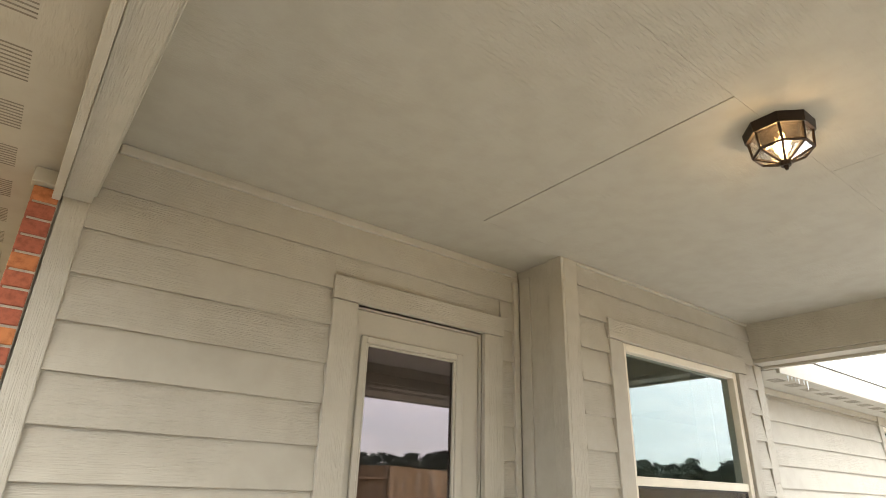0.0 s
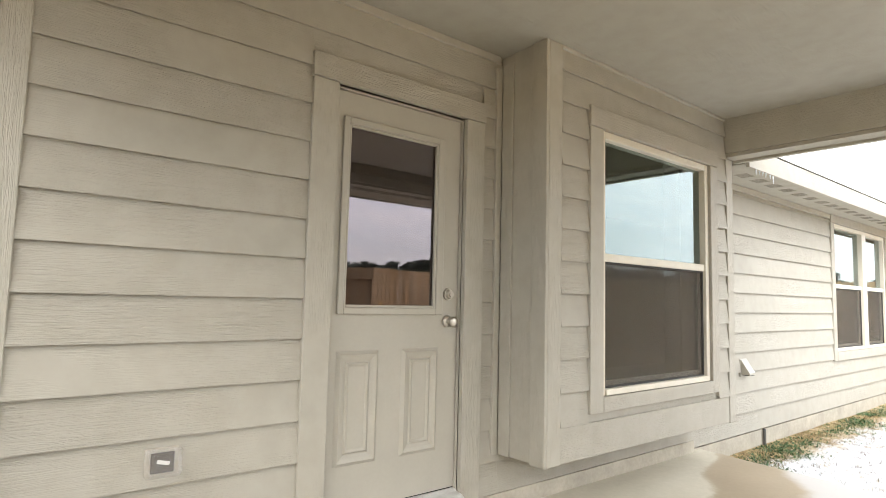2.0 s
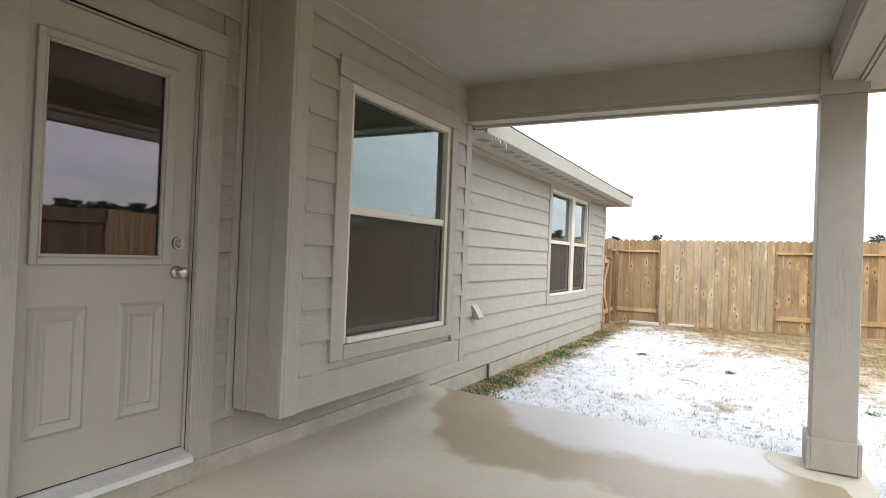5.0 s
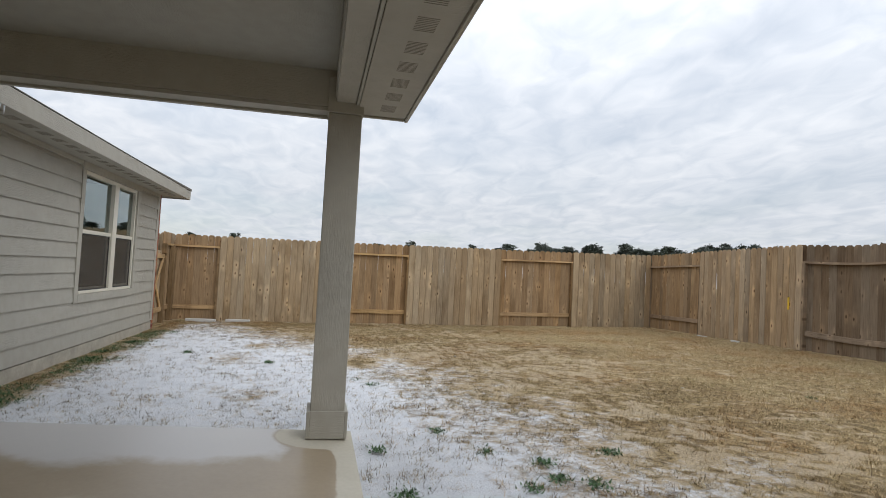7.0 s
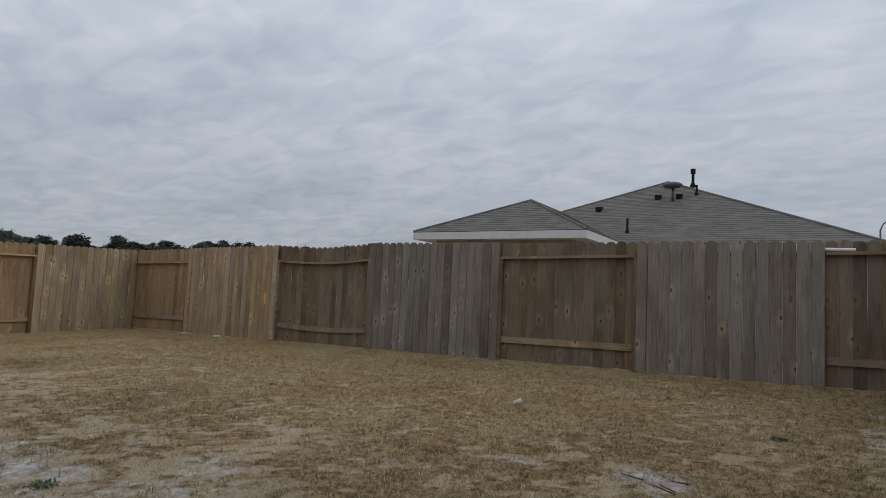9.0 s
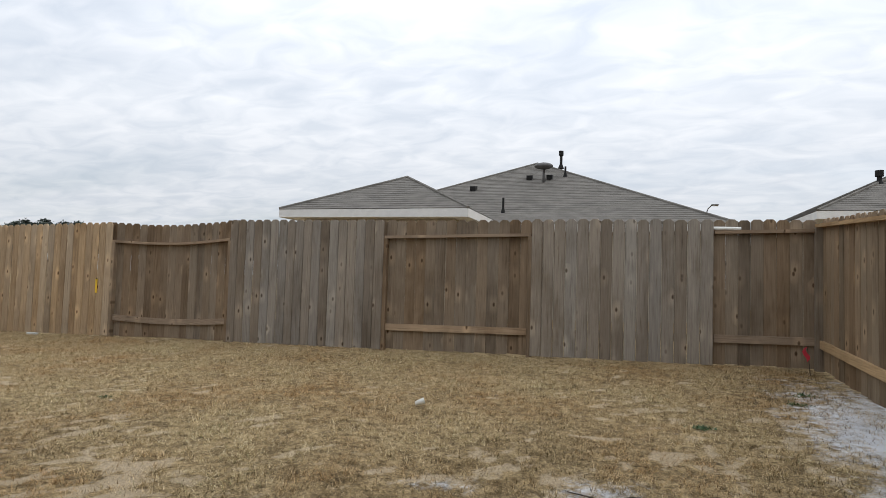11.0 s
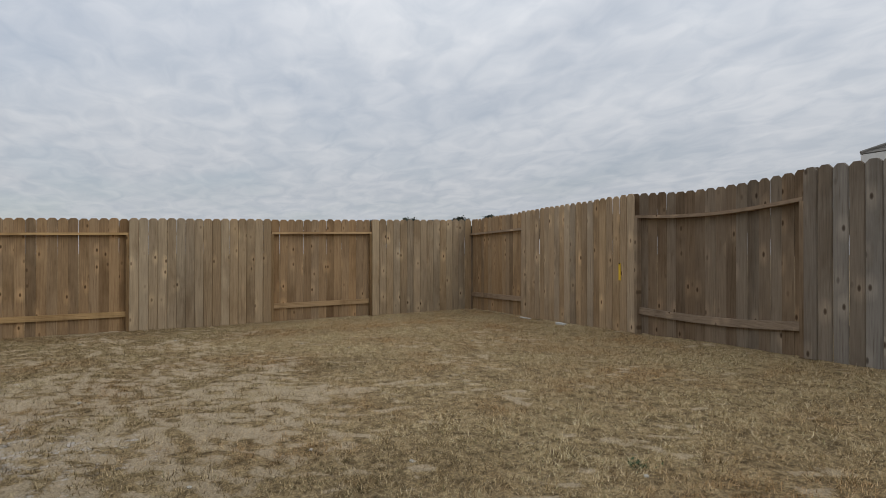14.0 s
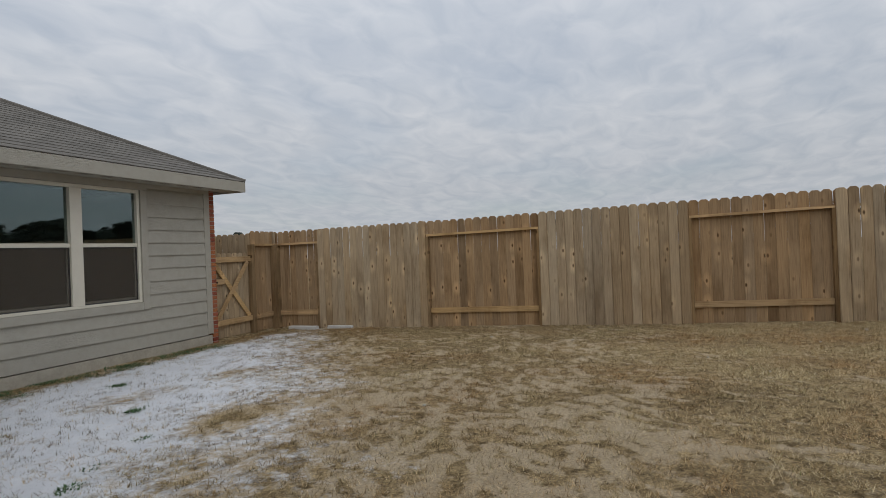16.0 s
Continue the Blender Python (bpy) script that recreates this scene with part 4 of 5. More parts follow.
M_SCREENMESH = screen_material()
sash_window("window_1", *NEAR_WIN[:2], *NEAR_WIN[2:], BUMP_Y, [], 1.32, (3.89, 5.47, 0.41, 2.225), "single-hung window with a screened lower sash in the bay")
sash_window("window_2", *FAR_WIN[:2], *FAR_WIN[2:], WALL_Y, [(10.355, 10.515)], 1.32, (9.135, 11.495, 0.42, 2.188), "twin single-hung windows with screened lower sashes")


# ---- fixtures on the house ----
def outlet_cover():
    ob = tagged(empty("outlet_cover", (1.715, 2.985, 0.402)), "clear bubble cover over a dark outlet on the siding", "outlet cover")
    part("base_plate", boxed(-0.062, 0.062, -0.012, 0.012, -0.052, 0.052, 0.004), M_FOUND, ob)
    part("outlet", boxed(-0.042, 0.042, -0.022, -0.012, -0.04, 0.036, 0.003), M_BRONZE, ob, "dark outlet face")
    part("clear_cover", boxed(-0.068, 0.068, -0.05, -0.013, -0.055, 0.055, 0.012), M_CLEAR, ob, "clear plastic bubble cover")
    tag = boxed(-0.022, 0.024, -0.027, -0.024, -0.007, 0.007)
    bmesh.ops.rotate(tag, verts=tag.verts, cent=(0, 0, 0), matrix=Matrix.Rotation(radians(15), 3, "Y"))
    part("paper_tag", tag, M_WHITE, ob, "white paper sticker")


outlet_cover()


def vent_hood():
    ob = tagged(empty("dryer_vent", (6.72, 2.985, 0.48)), "small taupe vent hood on the siding", "vent")
    part("flange", boxed(-0.07, 0.07, -0.008, 0.012, -0.08, 0.08, 0.003), M_DOOR, ob)
    bm = bmesh.new()
    prism(bm, [(-0.009, 0.075), (-0.085, -0.045), (-0.085, -0.06), (-0.009, -0.06)], -0.06, 0.06, "x")
    part("hood", bm, M_DOOR, ob)
    part("flap", boxed(-0.05, 0.05, -0.08, -0.012, -0.066, -0.062), M_BLACK, ob)


vent_hood()


def downpipe_stub():
    ob = tagged(finish("condensate_pipe", tube(bmesh.new(), (7.11, 2.965, -0.30), (7.11, 2.965, -0.12), 0.014, seg=8), M_GREYMETAL), "short dark pipe stub at the foundation", "pipe")
    return ob


downpipe_stub()


def ceiling_lamp(x, y):
    ob = tagged(empty("ceiling_light", (x, y, CEIL_Z)), "lit octagonal bronze flush-mount lantern with clear panes", "ceiling lamp")
    R, r = 0.117, 0.106

    def ring(rad, z):
        return [Vector((rad * math.cos((k + 0.5) * math.tau / 8), rad * math.sin((k + 0.5) * math.tau / 8), z)) for k in range(8)]
    bm = bmesh.new()
    lo, hi = [bm.verts.new(v) for v in ring(R, -0.042)], [bm.verts.new(v) for v in ring(R * 1.03, 0.0)]
    bm.faces.new(hi)
    for i in range(8):
        bm.faces.new((lo[i], lo[(i + 1) % 8], hi[(i + 1) % 8], hi[i]))
    inn = [bm.verts.new(v) for v in ring(r * 0.95, -0.042)]
    for i in range(8):
        bm.faces.new((lo[i], inn[i], inn[(i + 1) % 8], lo[(i + 1) % 8]))
    up = [bm.verts.new(v) for v in ring(r * 0.95, -0.02)]
    for i in range(8):
        bm.faces.new((inn[i], up[i], up[(i + 1) % 8], inn[(i + 1) % 8]))
    bm.faces.new(up[::-1])
    part("base", bm, M_BRONZE, ob, "dark bronze octagonal base")
    a, b, tip = ring(r, -0.042), ring(r * 0.93, -0.108), Vector((0, 0, -0.157))
    for i in range(8):
        j = (i + 1) % 8
        for quad in ((a[i], a[j], b[j], b[i]), (b[i], b[j], tip)):
            g = bmesh.new()
            g.faces.new([g.verts.new(v) for v in quad])
            bmesh.ops.solidify(g, geom=g.faces[:], thickness=0.002)
            pane = part("pane", g, M_LAMPGLASS, ob)
            pane.visible_shadow = False
        g = bmesh.new()
        tube(g, a[i], b[i], 0.005, seg=6)
        tube(g, b[i], b[j], 0.005, seg=6)
        tube(g, b[i], tip, 0.0045, seg=6)
        part("came", g, M_BRONZE, ob)
    g = bmesh.new()
    tube(g, (0, 0, -0.147), (0, 0, -0.164), 0.022, 0.017, 12)
    tube(g, (0, 0, -0.164), (0, 0, -0.18), 0.01, 0.005, 10)
    part("finial", g, M_BRONZE, ob)
    for sx, sy in ((0.042, 0.015), (-0.042, -0.015)):
        g = bmesh.new()
        tube(g, (sx * 0.5, sy * 0.5, -0.03), (sx * 1.0, sy * 1.0, -0.05), 0.011, seg=10)
        sock = part("socket", g, M_BRONZE, ob)
        g = bmesh.new()
        bmesh.ops.create_uvsphere(g, u_segments=14, v_segments=8, radius=0.017, matrix=Matrix.Translation((sx * 1.25, sy * 1.25, -0.074)) @ Matrix.Diagonal((1, 1, 1.5, 1)))
        part("bulb", g, M_BULB, sock, "glowing warm bulb", True)
    lamp = new("lantern_light", bpy.data.lights.new("lantern_light", "POINT"))
    lamp.data.energy, lamp.data.color, lamp.data.shadow_soft_size = 0.55, (1.0, 0.7, 0.4), 0.03
    lamp.location = (x, y, CEIL_Z - 0.085)


ceiling_lamp(3.165, 1.235)


def icicles():
    rnd = random.Random(4)
    for k in range(6):
        x = 6.0 + rnd.random() * 0.4
        ln = 0.025 + rnd.random() * 0.06
        bm = tube(bmesh.new(), (x, 2.55, 2.167 - ln), (x, 2.55, 2.167), 0.001, 0.008, 7)
        tagged(finish("icicle", bm, M_ICE), "small clear icicle hanging from the fascia", "icicle", group="icicles on the eave")


icicles()


# ---- fences ----
PICKET_W, PITCH, FENCE_H = 0.1392, 0.1395, 1.83


def picket_meshes(material, count=7, seed=1):
    """Dog-eared boards of slightly different width, bow and twist."""
    rnd = random.Random(seed)
    out = []
    for k in range(count):
        bm = bmesh.new()
        w = PICKET_W / 2 * (0.985 + 0.015 * rnd.random())
        bow, twist, ear = rnd.uniform(-0.006, 0.006), rnd.uniform(-0.004, 0.004), 0.03 + 0.008 * rnd.random()
        rows = []
        for z, half in ((0.0, w), (0.6, w), (1.25, w), (FENCE_H - ear, w), (FENCE_H, w - ear)):
            s = math.sin(z / FENCE_H * math.pi)
            rows.append([bm.verts.new((px, py + bow * s + twist * px / w * z / FENCE_H, z)) for px, py in ((-half + 0.009, 0), (half - 0.009, 0), (half - 0.001, 0.0105), (half, 0.0125), (half - 0.004, 0.016), (-half + 0.004, 0.016), (-half, 0.0125), (-half + 0.001, 0.0105))])
        for a, b in zip(rows, rows[1:]):
            for i in range(8):
                bm.faces.new((a[i], a[(i + 1) % 8], b[(i + 1) % 8], b[i]))
        bm.faces.new(rows[0][::-1])
        bm.faces.new(rows[-1])
        me = bpy.data.meshes.new("picket")
        bmesh.ops.recalc_face_normals(bm, faces=bm.faces)
        bm.to_mesh(me)
        bm.free()
        me.materials.append(material)
        out.append(me)
    return out


def fence(name, start, end, marks, label, m_picket, m_rail, seed, bowed=(), far=None, inner=None, top=None, gappy=(), rails=(0.29, 1.595), post="post_treated"):
    """A good-neighbour fence from start to end. marks: (distance, 'rails' or 'boards') where each bay begins as seen from the
    yard, which lies to the left of the way from start to end; boards bays stand proud, rails bays show rails and posts."""
    sx, sy = start
    dx, dy = end[0] - sx, end[1] - sy
    ln = math.hypot(dx, dy)
    ux, uy = dx / ln, dy / ln
    ang = math.atan2(uy, ux)
    ob = tagged(empty(name), label, "fence")
    rnd = random.Random(seed)
    meshes = picket_meshes(m_picket, 8, seed)
    others = picket_meshes(far[1], 8, seed + 1) if far else meshes
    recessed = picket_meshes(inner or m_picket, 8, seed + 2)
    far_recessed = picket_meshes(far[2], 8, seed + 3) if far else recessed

    def place(o, s, off, z, extra=Matrix.Identity(4)):
        # off > 0: towards the yard
        o.parent = ob
        o.matrix_local = Matrix.Translation((sx + ux * s - uy * off, sy + uy * s + ux * off, z)) @ Matrix.Rotation(ang, 4, "Z") @ extra

    def gz(s):
        return float(ground_z(sx + ux * s, sy + uy * s))
    bays = [(a, marks[i + 1][0] if i + 1 < len(marks) else ln, kind) for i, (a, kind) in enumerate(marks)]
    for i, (a, b, kind) in enumerate(bays):
        a0, b0 = (max(0.0, a - 0.13), min(ln, b + 0.13)) if kind == "rails" else (a, b)
        n = max(1, round((b0 - a0) / PITCH))
        step = (b0 - a0) / n
        sag = 0.05 if i in bowed else 0.0
        for k in range(n):
            s = a0 + (k + 0.5) * step
            arc = math.sin(min(1.0, max(0.0, (s - a) / (b - a))) * math.pi) * sag
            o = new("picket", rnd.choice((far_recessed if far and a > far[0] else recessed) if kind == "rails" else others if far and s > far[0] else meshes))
            off = (0.046 if kind == "boards" else -0.055) + rnd.uniform(-0.005, 0.005) * (0.3 if sag else 1.0) - arc * 1.6
            flip = Matrix.Rotation(math.pi, 4, "Z") if kind == "boards" else Matrix.Identity(4)
            place(o, s, off, gz(s) + 0.015 + rnd.uniform(-0.006, 0.006) - arc, Matrix.Rotation(math.atan(-1.6 * sag * math.pi / (b - a) * math.cos((s - a) / (b - a) * math.pi)), 4, "Z") @ flip @ Matrix.Rotation(radians(rnd.uniform(-0.07, 0.07)), 4, "Y") @ Matrix.Diagonal((step / PITCH * (1.025 if sag else 0.98 if i in gappy else 1.009), 1, min(1.0, (top(s) - gz(s) - 0.015) / FENCE_H) if top else 1.0, 1)))
        for h, deep, tall in ((rails[0], 0.036, 0.044), (rails[1], 0.07, 0.019)):
            bm = bmesh.new()
            segs = 8 if sag else 1
            rows = []
            off = -0.04 + deep / 2 if kind == "rails" else 0.024 - deep / 2
            za, zb = gz(a), gz(b)
            for q in range(segs + 1):
                t = q / segs
                arc = math.sin(t * math.pi) * sag
                s = a + 0.012 + (b - a - 0.024) * t
                zz = za + (zb - za) * t + h - arc
                c = [(off + deep / 2 - arc * 1.6, -tall), (off + deep / 2 - arc * 1.6, tall), (off - deep / 2 - arc * 1.6, tall), (off - deep / 2 - arc * 1.6, -tall)]
                rows.append([bm.verts.new((sx + ux * s - uy * o2, sy + uy * s + ux * o2, zz + dz)) for o2, dz in c])
            for r0, r1 in zip(rows, rows[1:]):
                for v in range(4):
                    bm.faces.new((r0[v], r0[(v + 1) % 4], r1[(v + 1) % 4], r1[v]))
            bm.faces.new(rows[0])
            bm.faces.new(rows[-1][::-1])
            part("rail", bm, m_rail, ob)
        if kind == "rails" and i > 0:
            for s in (a, b):
                o = new("post", POSTS[post])
                place(o, s + (0.012 if s == a else -0.012), -0.012, gz(s) - 0.05, Matrix.Diagonal((1, 1, (rails[1] + 0.03) / 1.72, 1)))
    return ob


POSTS = {}
for m_post in (M_POST, M_CEDAR_SB):
    bm = boxed(-0.034, 0.034, -0.044, 0.044, 0, 1.72, 0.003)
    me = bpy.data.meshes.new("post")
    bm.to_mesh(me)
    bm.free()
    me.materials.append(m_post)
    POSTS[m_post.name] = me

EX, SY, WX = 14.615, -8.2, -0.15
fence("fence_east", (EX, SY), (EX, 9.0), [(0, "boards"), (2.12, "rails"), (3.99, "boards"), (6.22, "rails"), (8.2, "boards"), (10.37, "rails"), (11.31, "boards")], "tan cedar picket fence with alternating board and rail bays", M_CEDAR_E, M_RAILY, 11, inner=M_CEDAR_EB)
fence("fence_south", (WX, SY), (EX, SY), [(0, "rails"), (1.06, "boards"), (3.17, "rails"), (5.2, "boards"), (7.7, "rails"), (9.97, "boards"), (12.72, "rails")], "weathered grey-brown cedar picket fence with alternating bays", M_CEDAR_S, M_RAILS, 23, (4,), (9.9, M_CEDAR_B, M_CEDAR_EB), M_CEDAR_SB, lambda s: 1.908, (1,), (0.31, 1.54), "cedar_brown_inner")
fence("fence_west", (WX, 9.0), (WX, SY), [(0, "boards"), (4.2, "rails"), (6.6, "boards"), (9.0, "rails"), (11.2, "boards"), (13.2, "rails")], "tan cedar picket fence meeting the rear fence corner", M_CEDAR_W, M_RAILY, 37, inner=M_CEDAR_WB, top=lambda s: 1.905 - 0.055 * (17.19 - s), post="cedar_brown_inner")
fence("fence_return", (14.64, 3.13), (13.92, 3.13), [(0, "rails")], "short cedar fence return beside the gate", M_CEDAR_EB, M_RAIL, 41)


def gate():
    """Side gate: frame rails, crossed braces and pickets behind."""
    x0, x1, y = 12.88, 13.83, 3.13
    z = float(ground_z(13.3, y))
    ob = tagged(empty("wooden_gate", (x0, y, z)), "closed cedar side gate with crossed braces beside the brick corner", "gate")
    w = x1 - x0
    meshes = picket_meshes(M_CEDAR_E, 3, 5)
    for k in range(7):
        o = new("picket", meshes[k % 3])
        o.parent = ob
        o.matrix_local = Matrix.Translation(((k + 0.5) * w / 7, 0.02, 0.03)) @ Matrix.Diagonal((1, 1, 0.78, 1))
    part("top_rail", boxed(0, w, -0.038, 0.0, 1.30, 1.39, 0.003), M_RAIL, ob)
    part("bottom_rail", boxed(0, w, -0.038, 0.0, 0.24, 0.33, 0.003), M_RAIL, ob)
    part("latch_rail", boxed(0.0, 0.27, -0.038, 0.0, 0.93, 1.02, 0.003), M_RAIL, ob)
    for a, b, off in (((0.06, 0.33), (w - 0.08, 1.30), -0.04), ((0.04, 1.30), (w - 0.04, 0.33), -0.022)):
        d = Vector((b[0] - a[0], 0, b[1] - a[1]))
        bm = boxed(-d.length / 2, d.length / 2, off, off + 0.02, -0.04, 0.04, 0.002)
        bmesh.ops.transform(bm, verts=bm.verts, matrix=Matrix.Translation(((a[0] + b[0]) / 2, 0, (a[1] + b[1]) / 2)) @ Matrix.Rotation(-math.atan2(d.z, d.x), 4, "Y"))
        part("brace", bm, M_RAIL, ob)
    part("latch", boxed(0.01, 0.09, -0.052, -0.039, 0.955, 0.985, 0.002), M_BLACK, ob, "black gate latch")
    for px, nm in ((x0 - 0.055, "gate_post"), (x1 + 0.05, "gate_post"), (EX - 0.08, "gate_post")):
        p = finish(nm, boxed(px - 0.045, px + 0.045, y - 0.06, y + 0.03, z - 0.05, z + 1.6, 0.004), M_POST)
        tagged(p, "square treated timber post beside the side gate", "post", group="gate posts")


gate()


# ---- small things in the yard ----
def on_ground(x, y):
    return float(ground_z(x, y))


def paper_cup():
    x, y = 3.55, -5.48
    bm = bmesh.new()
    seg = 18
    rings = [[bm.verts.new((r * math.cos(k * math.tau / seg), r * math.sin(k * math.tau / seg), h)) for k in range(seg)] for r, h in ((0.018, 0.0), (0.027, 0.078), (0.029, 0.08), (0.025, 0.078), (0.016, 0.005))]
    for a, b in zip(rings, rings[1:]):
        for i in range(seg):
            bm.faces.new((a[i], a[(i + 1) % seg], b[(i + 1) % seg], b[i]))
    bm.faces.new(rings[0][::-1])
    bm.faces.new(rings[-1])
    bmesh.ops.transform(bm, verts=bm.verts, matrix=Matrix.Translation((x, y, on_ground(x, y) + 0.04)) @ Matrix.Rotation(radians(200), 4, "Z") @ Matrix.Rotation(radians(72), 4, "Y"))
    tagged(finish("paper_cup", bm, M_PVC, None, True), "white paper cup lying on the dry grass", "cup")


paper_cup()


def yellow_tag():
    ob = tagged(empty("yellow_tag", (10.08, SY + 0.0515, 0.86)), "yellow plastic tag nailed to the fence boards", "tag")
    bm = boxed(-0.02, 0.02, 0.0, 0.004, -0.14, 0.09)
    part("tag_sheet", bm, M_YELLOW, ob)
    part("nail", tube(bmesh.new(), (0, -0.01, 0.085), (0, 0.012, 0.085), 0.008, seg=8), M_BLACK, ob)


yellow_tag()
tagged(finish("white_pipe", tube(bmesh.new(), (0.62, SY + 0.005, 1.80), (0.93, SY + 0.005, 1.805), 0.02, seg=12), M_PVC), "short white plastic pipe lying on the fence rail", "pipe")


def marker_flag():
    x, y = 0.0, SY + 0.3
    z = on_ground(x, y)
    ob = tagged(empty("marker_flag", (x, y, z)), "small red marker flag on a thin wire in the corner", "flag")
    part("wire", tube(bmesh.new(), (0, 0, -0.02), (0.03, 0, 0.3), 0.003, seg=6), M_TWIG, ob)
    bm = bmesh.new()
    rows = [[bm.verts.new((0.03 + 0.02 * math.sin(k * 1.3), 0.01 * k, 0.3 - 0.03 * k)), bm.verts.new((0.062 + 0.02 * math.sin(k * 1.3), 0.012 * k, 0.285 - 0.035 * k))] for k in range(5)]
    for a, b in zip(rows, rows[1:]):
        bm.faces.new((a[0], a[1], b[1], b[0]))
    bmesh.ops.solidify(bm, geom=bm.faces[:], thickness=0.002)
    part("flag_sheet", bm, M_RED, ob)


marker_flag()


def debris():
    for x, y, w, d in ((14.45, 2.45, 0.10, 0.6), (14.5, 1.7, 0.08, 0.5), (12.3, -8.06, 0.3, 0.05), (11.3, -8.07, 0.22, 0.05)):
        z = on_ground(x, y)
        tagged(finish("white_board", boxed(x - w / 2, x + w / 2, y - d / 2, y + d / 2, z - 0.02, z + (0.055 if x > 13 else 0.025), 0.006), M_DEBRIS), "pale board scrap lying under the fence", "board scrap", group="board scraps under the fence")
    rnd = random.Random(8)
    for k in range(4):
        x, y = 2.02 + rnd.uniform(-0.25, 0.25), -4.05 + rnd.uniform(-0.12, 0.12)
        a = rnd.uniform(-0.5, 0.5)
        ln = rnd.uniform(0.04, 0.1)
        bm = tube(bmesh.new(), (x - ln * math.cos(a), y - ln * math.sin(a), on_ground(x, y) + 0.012), (x + ln * math.cos(a), y + ln * math.sin(a), on_ground(x, y) + 0.025), 0.005, 0.002, 6)
        tagged(finish("twig", bm, M_TWIG), "dark dead twig lying on the snowy soil", "twig", group="twigs on the ground")
    for k in range(18):
        x, y = rnd.uniform(6, 14), rnd.uniform(-7, 1)
        r = rnd.uniform(0.01, 0.022)
        bm = bmesh.new()
        bmesh.ops.create_icosphere(bm, subdivisions=1, radius=r, matrix=Matrix.Translation((x, y, on_ground(x, y) + r * 0.4)) @ Matrix.Diagonal((1.3, 1, 0.6, 1)))
        for v in bm.verts:
            v.co += Vector((rnd.uniform(-1, 1), rnd.uniform(-1, 1), rnd.uniform(-1, 1))) * r * 0.2
        tagged(finish("pebble", bm, M_FOUND), "small pale stone on the bare soil", "stone", group="stones in the yard")


debris()


# ---- neighbouring houses ----
def neighbour(name, blocks, label):
    ob = tagged(empty(name), label, "house")
    for x0, x1, y0, y1, z, pitch in blocks:
        hip_roof("roof", x0, x1, y0, y1, z, pitch, "", ob)
        part("wall", boxed(x0 + 0.4, x1 - 0.4, y0 + 0.4, y1 - 0.4, -0.6, z - 0.16), M_NWALL, ob, "beige house wall")
        bm = bmesh.new()
        for a in ((x0, x1, y0, y0 + 0.025), (x0, x1, y1 - 0.025, y1), (x0, x0 + 0.025, y0 + 0.026, y1 - 0.026), (x1 - 0.025, x1, y0 + 0.026, y1 - 0.026)):
            box(bm, *a, z - 0.17, z - 0.005)
        box(bm, x0 + 0.03, x1 - 0.03, y0 + 0.03, y1 - 0.03, z - 0.16, z - 0.145)
        part("fascia", bm, M_WHITE, ob, "white painted fascia and soffit")
    return ob


def roof_pipe(ob, x, y, z, h, r, cap=False):
    bm = tube(bmesh.new(), (x, y, z - 0.15), (x, y, z + h), r, seg=10)
    tube(bm, (x, y, z - 0.05), (x, y, z + 0.08), r * 2.4, r * 1.1, 10)
    if cap:
        tube(bm, (x, y, z + h - 0.12), (x, y, z + h + 0.02), r * 1.7, seg=10)
    part("vent_pipe", bm, M_BLACK, ob, "dark roof vent pipe")


n1 = neighbour("neighbour_house", [(4.78, 8.97, -19.0, -11.55, 2.5, 0.48), (-0.35, 9.6, -30.0, -14.3, 2.48, 0.486)], "single-storey neighbour house with grey shingle hip roofs")


def on_main(x, s):
    """A point s metres up the near hip face of the main neighbour roof."""
    return x, -14.3 - s, 2.5 + 0.49 * s


for x, s, h, r, cap in ((3.82, 4.4, 0.48, 0.042, True), (3.6, 3.56, 0.26, 0.03, False), (4.82, 0.7, 0.35, 0.028, False)):
    roof_pipe(n1, *on_main(x, s), h, r, cap)
for x, s in ((4.6, 3.35), (4.02, 3.35), (6.05, 2.45)):
    px, py, pz = on_main(x, s)
    bm = bmesh.new()
    prism(bm, [(py + 0.12, pz - 0.06), (py + 0.12, pz + 0.07), (py - 0.1, pz + 0.11), (py - 0.1, pz - 0.02)], px - 0.08, px + 0.08, "x")
    part("slant_vent", bm, M_BLACK, n1, "small black slant-back roof vent")
px, py, pz = on_main(4.15, 3.05)
bm = bmesh.new()
bmesh.ops.create_uvsphere(bm, u_segments=18, v_segments=9, radius=0.27, matrix=Matrix.Translation((px, py + 0.1, pz + 0.42)) @ Matrix.Diagonal((1.0, 0.8, 0.36, 1)))
tube(bm, (px, py, pz - 0.1), (px, py, pz + 0.4), 0.04, seg=8)
part("dome_vent", bm, M_GREYMETAL, n1, "grey domed roof ventilator", True)
n2 = neighbour("neighbour_house", [(-13.5, -1.9, -27.0, -14.6, 2.78, 0.49)], "neighbour house beyond the corner with a shingle roof")
for x, y, z, h, r, cap in ((-3.6, -16.3, 3.58, 0.3, 0.05, True), (-5.2, -17.2, 4.03, 0.5, 0.05, True)):
    roof_pipe(n2, x, y, z, h, r, cap)


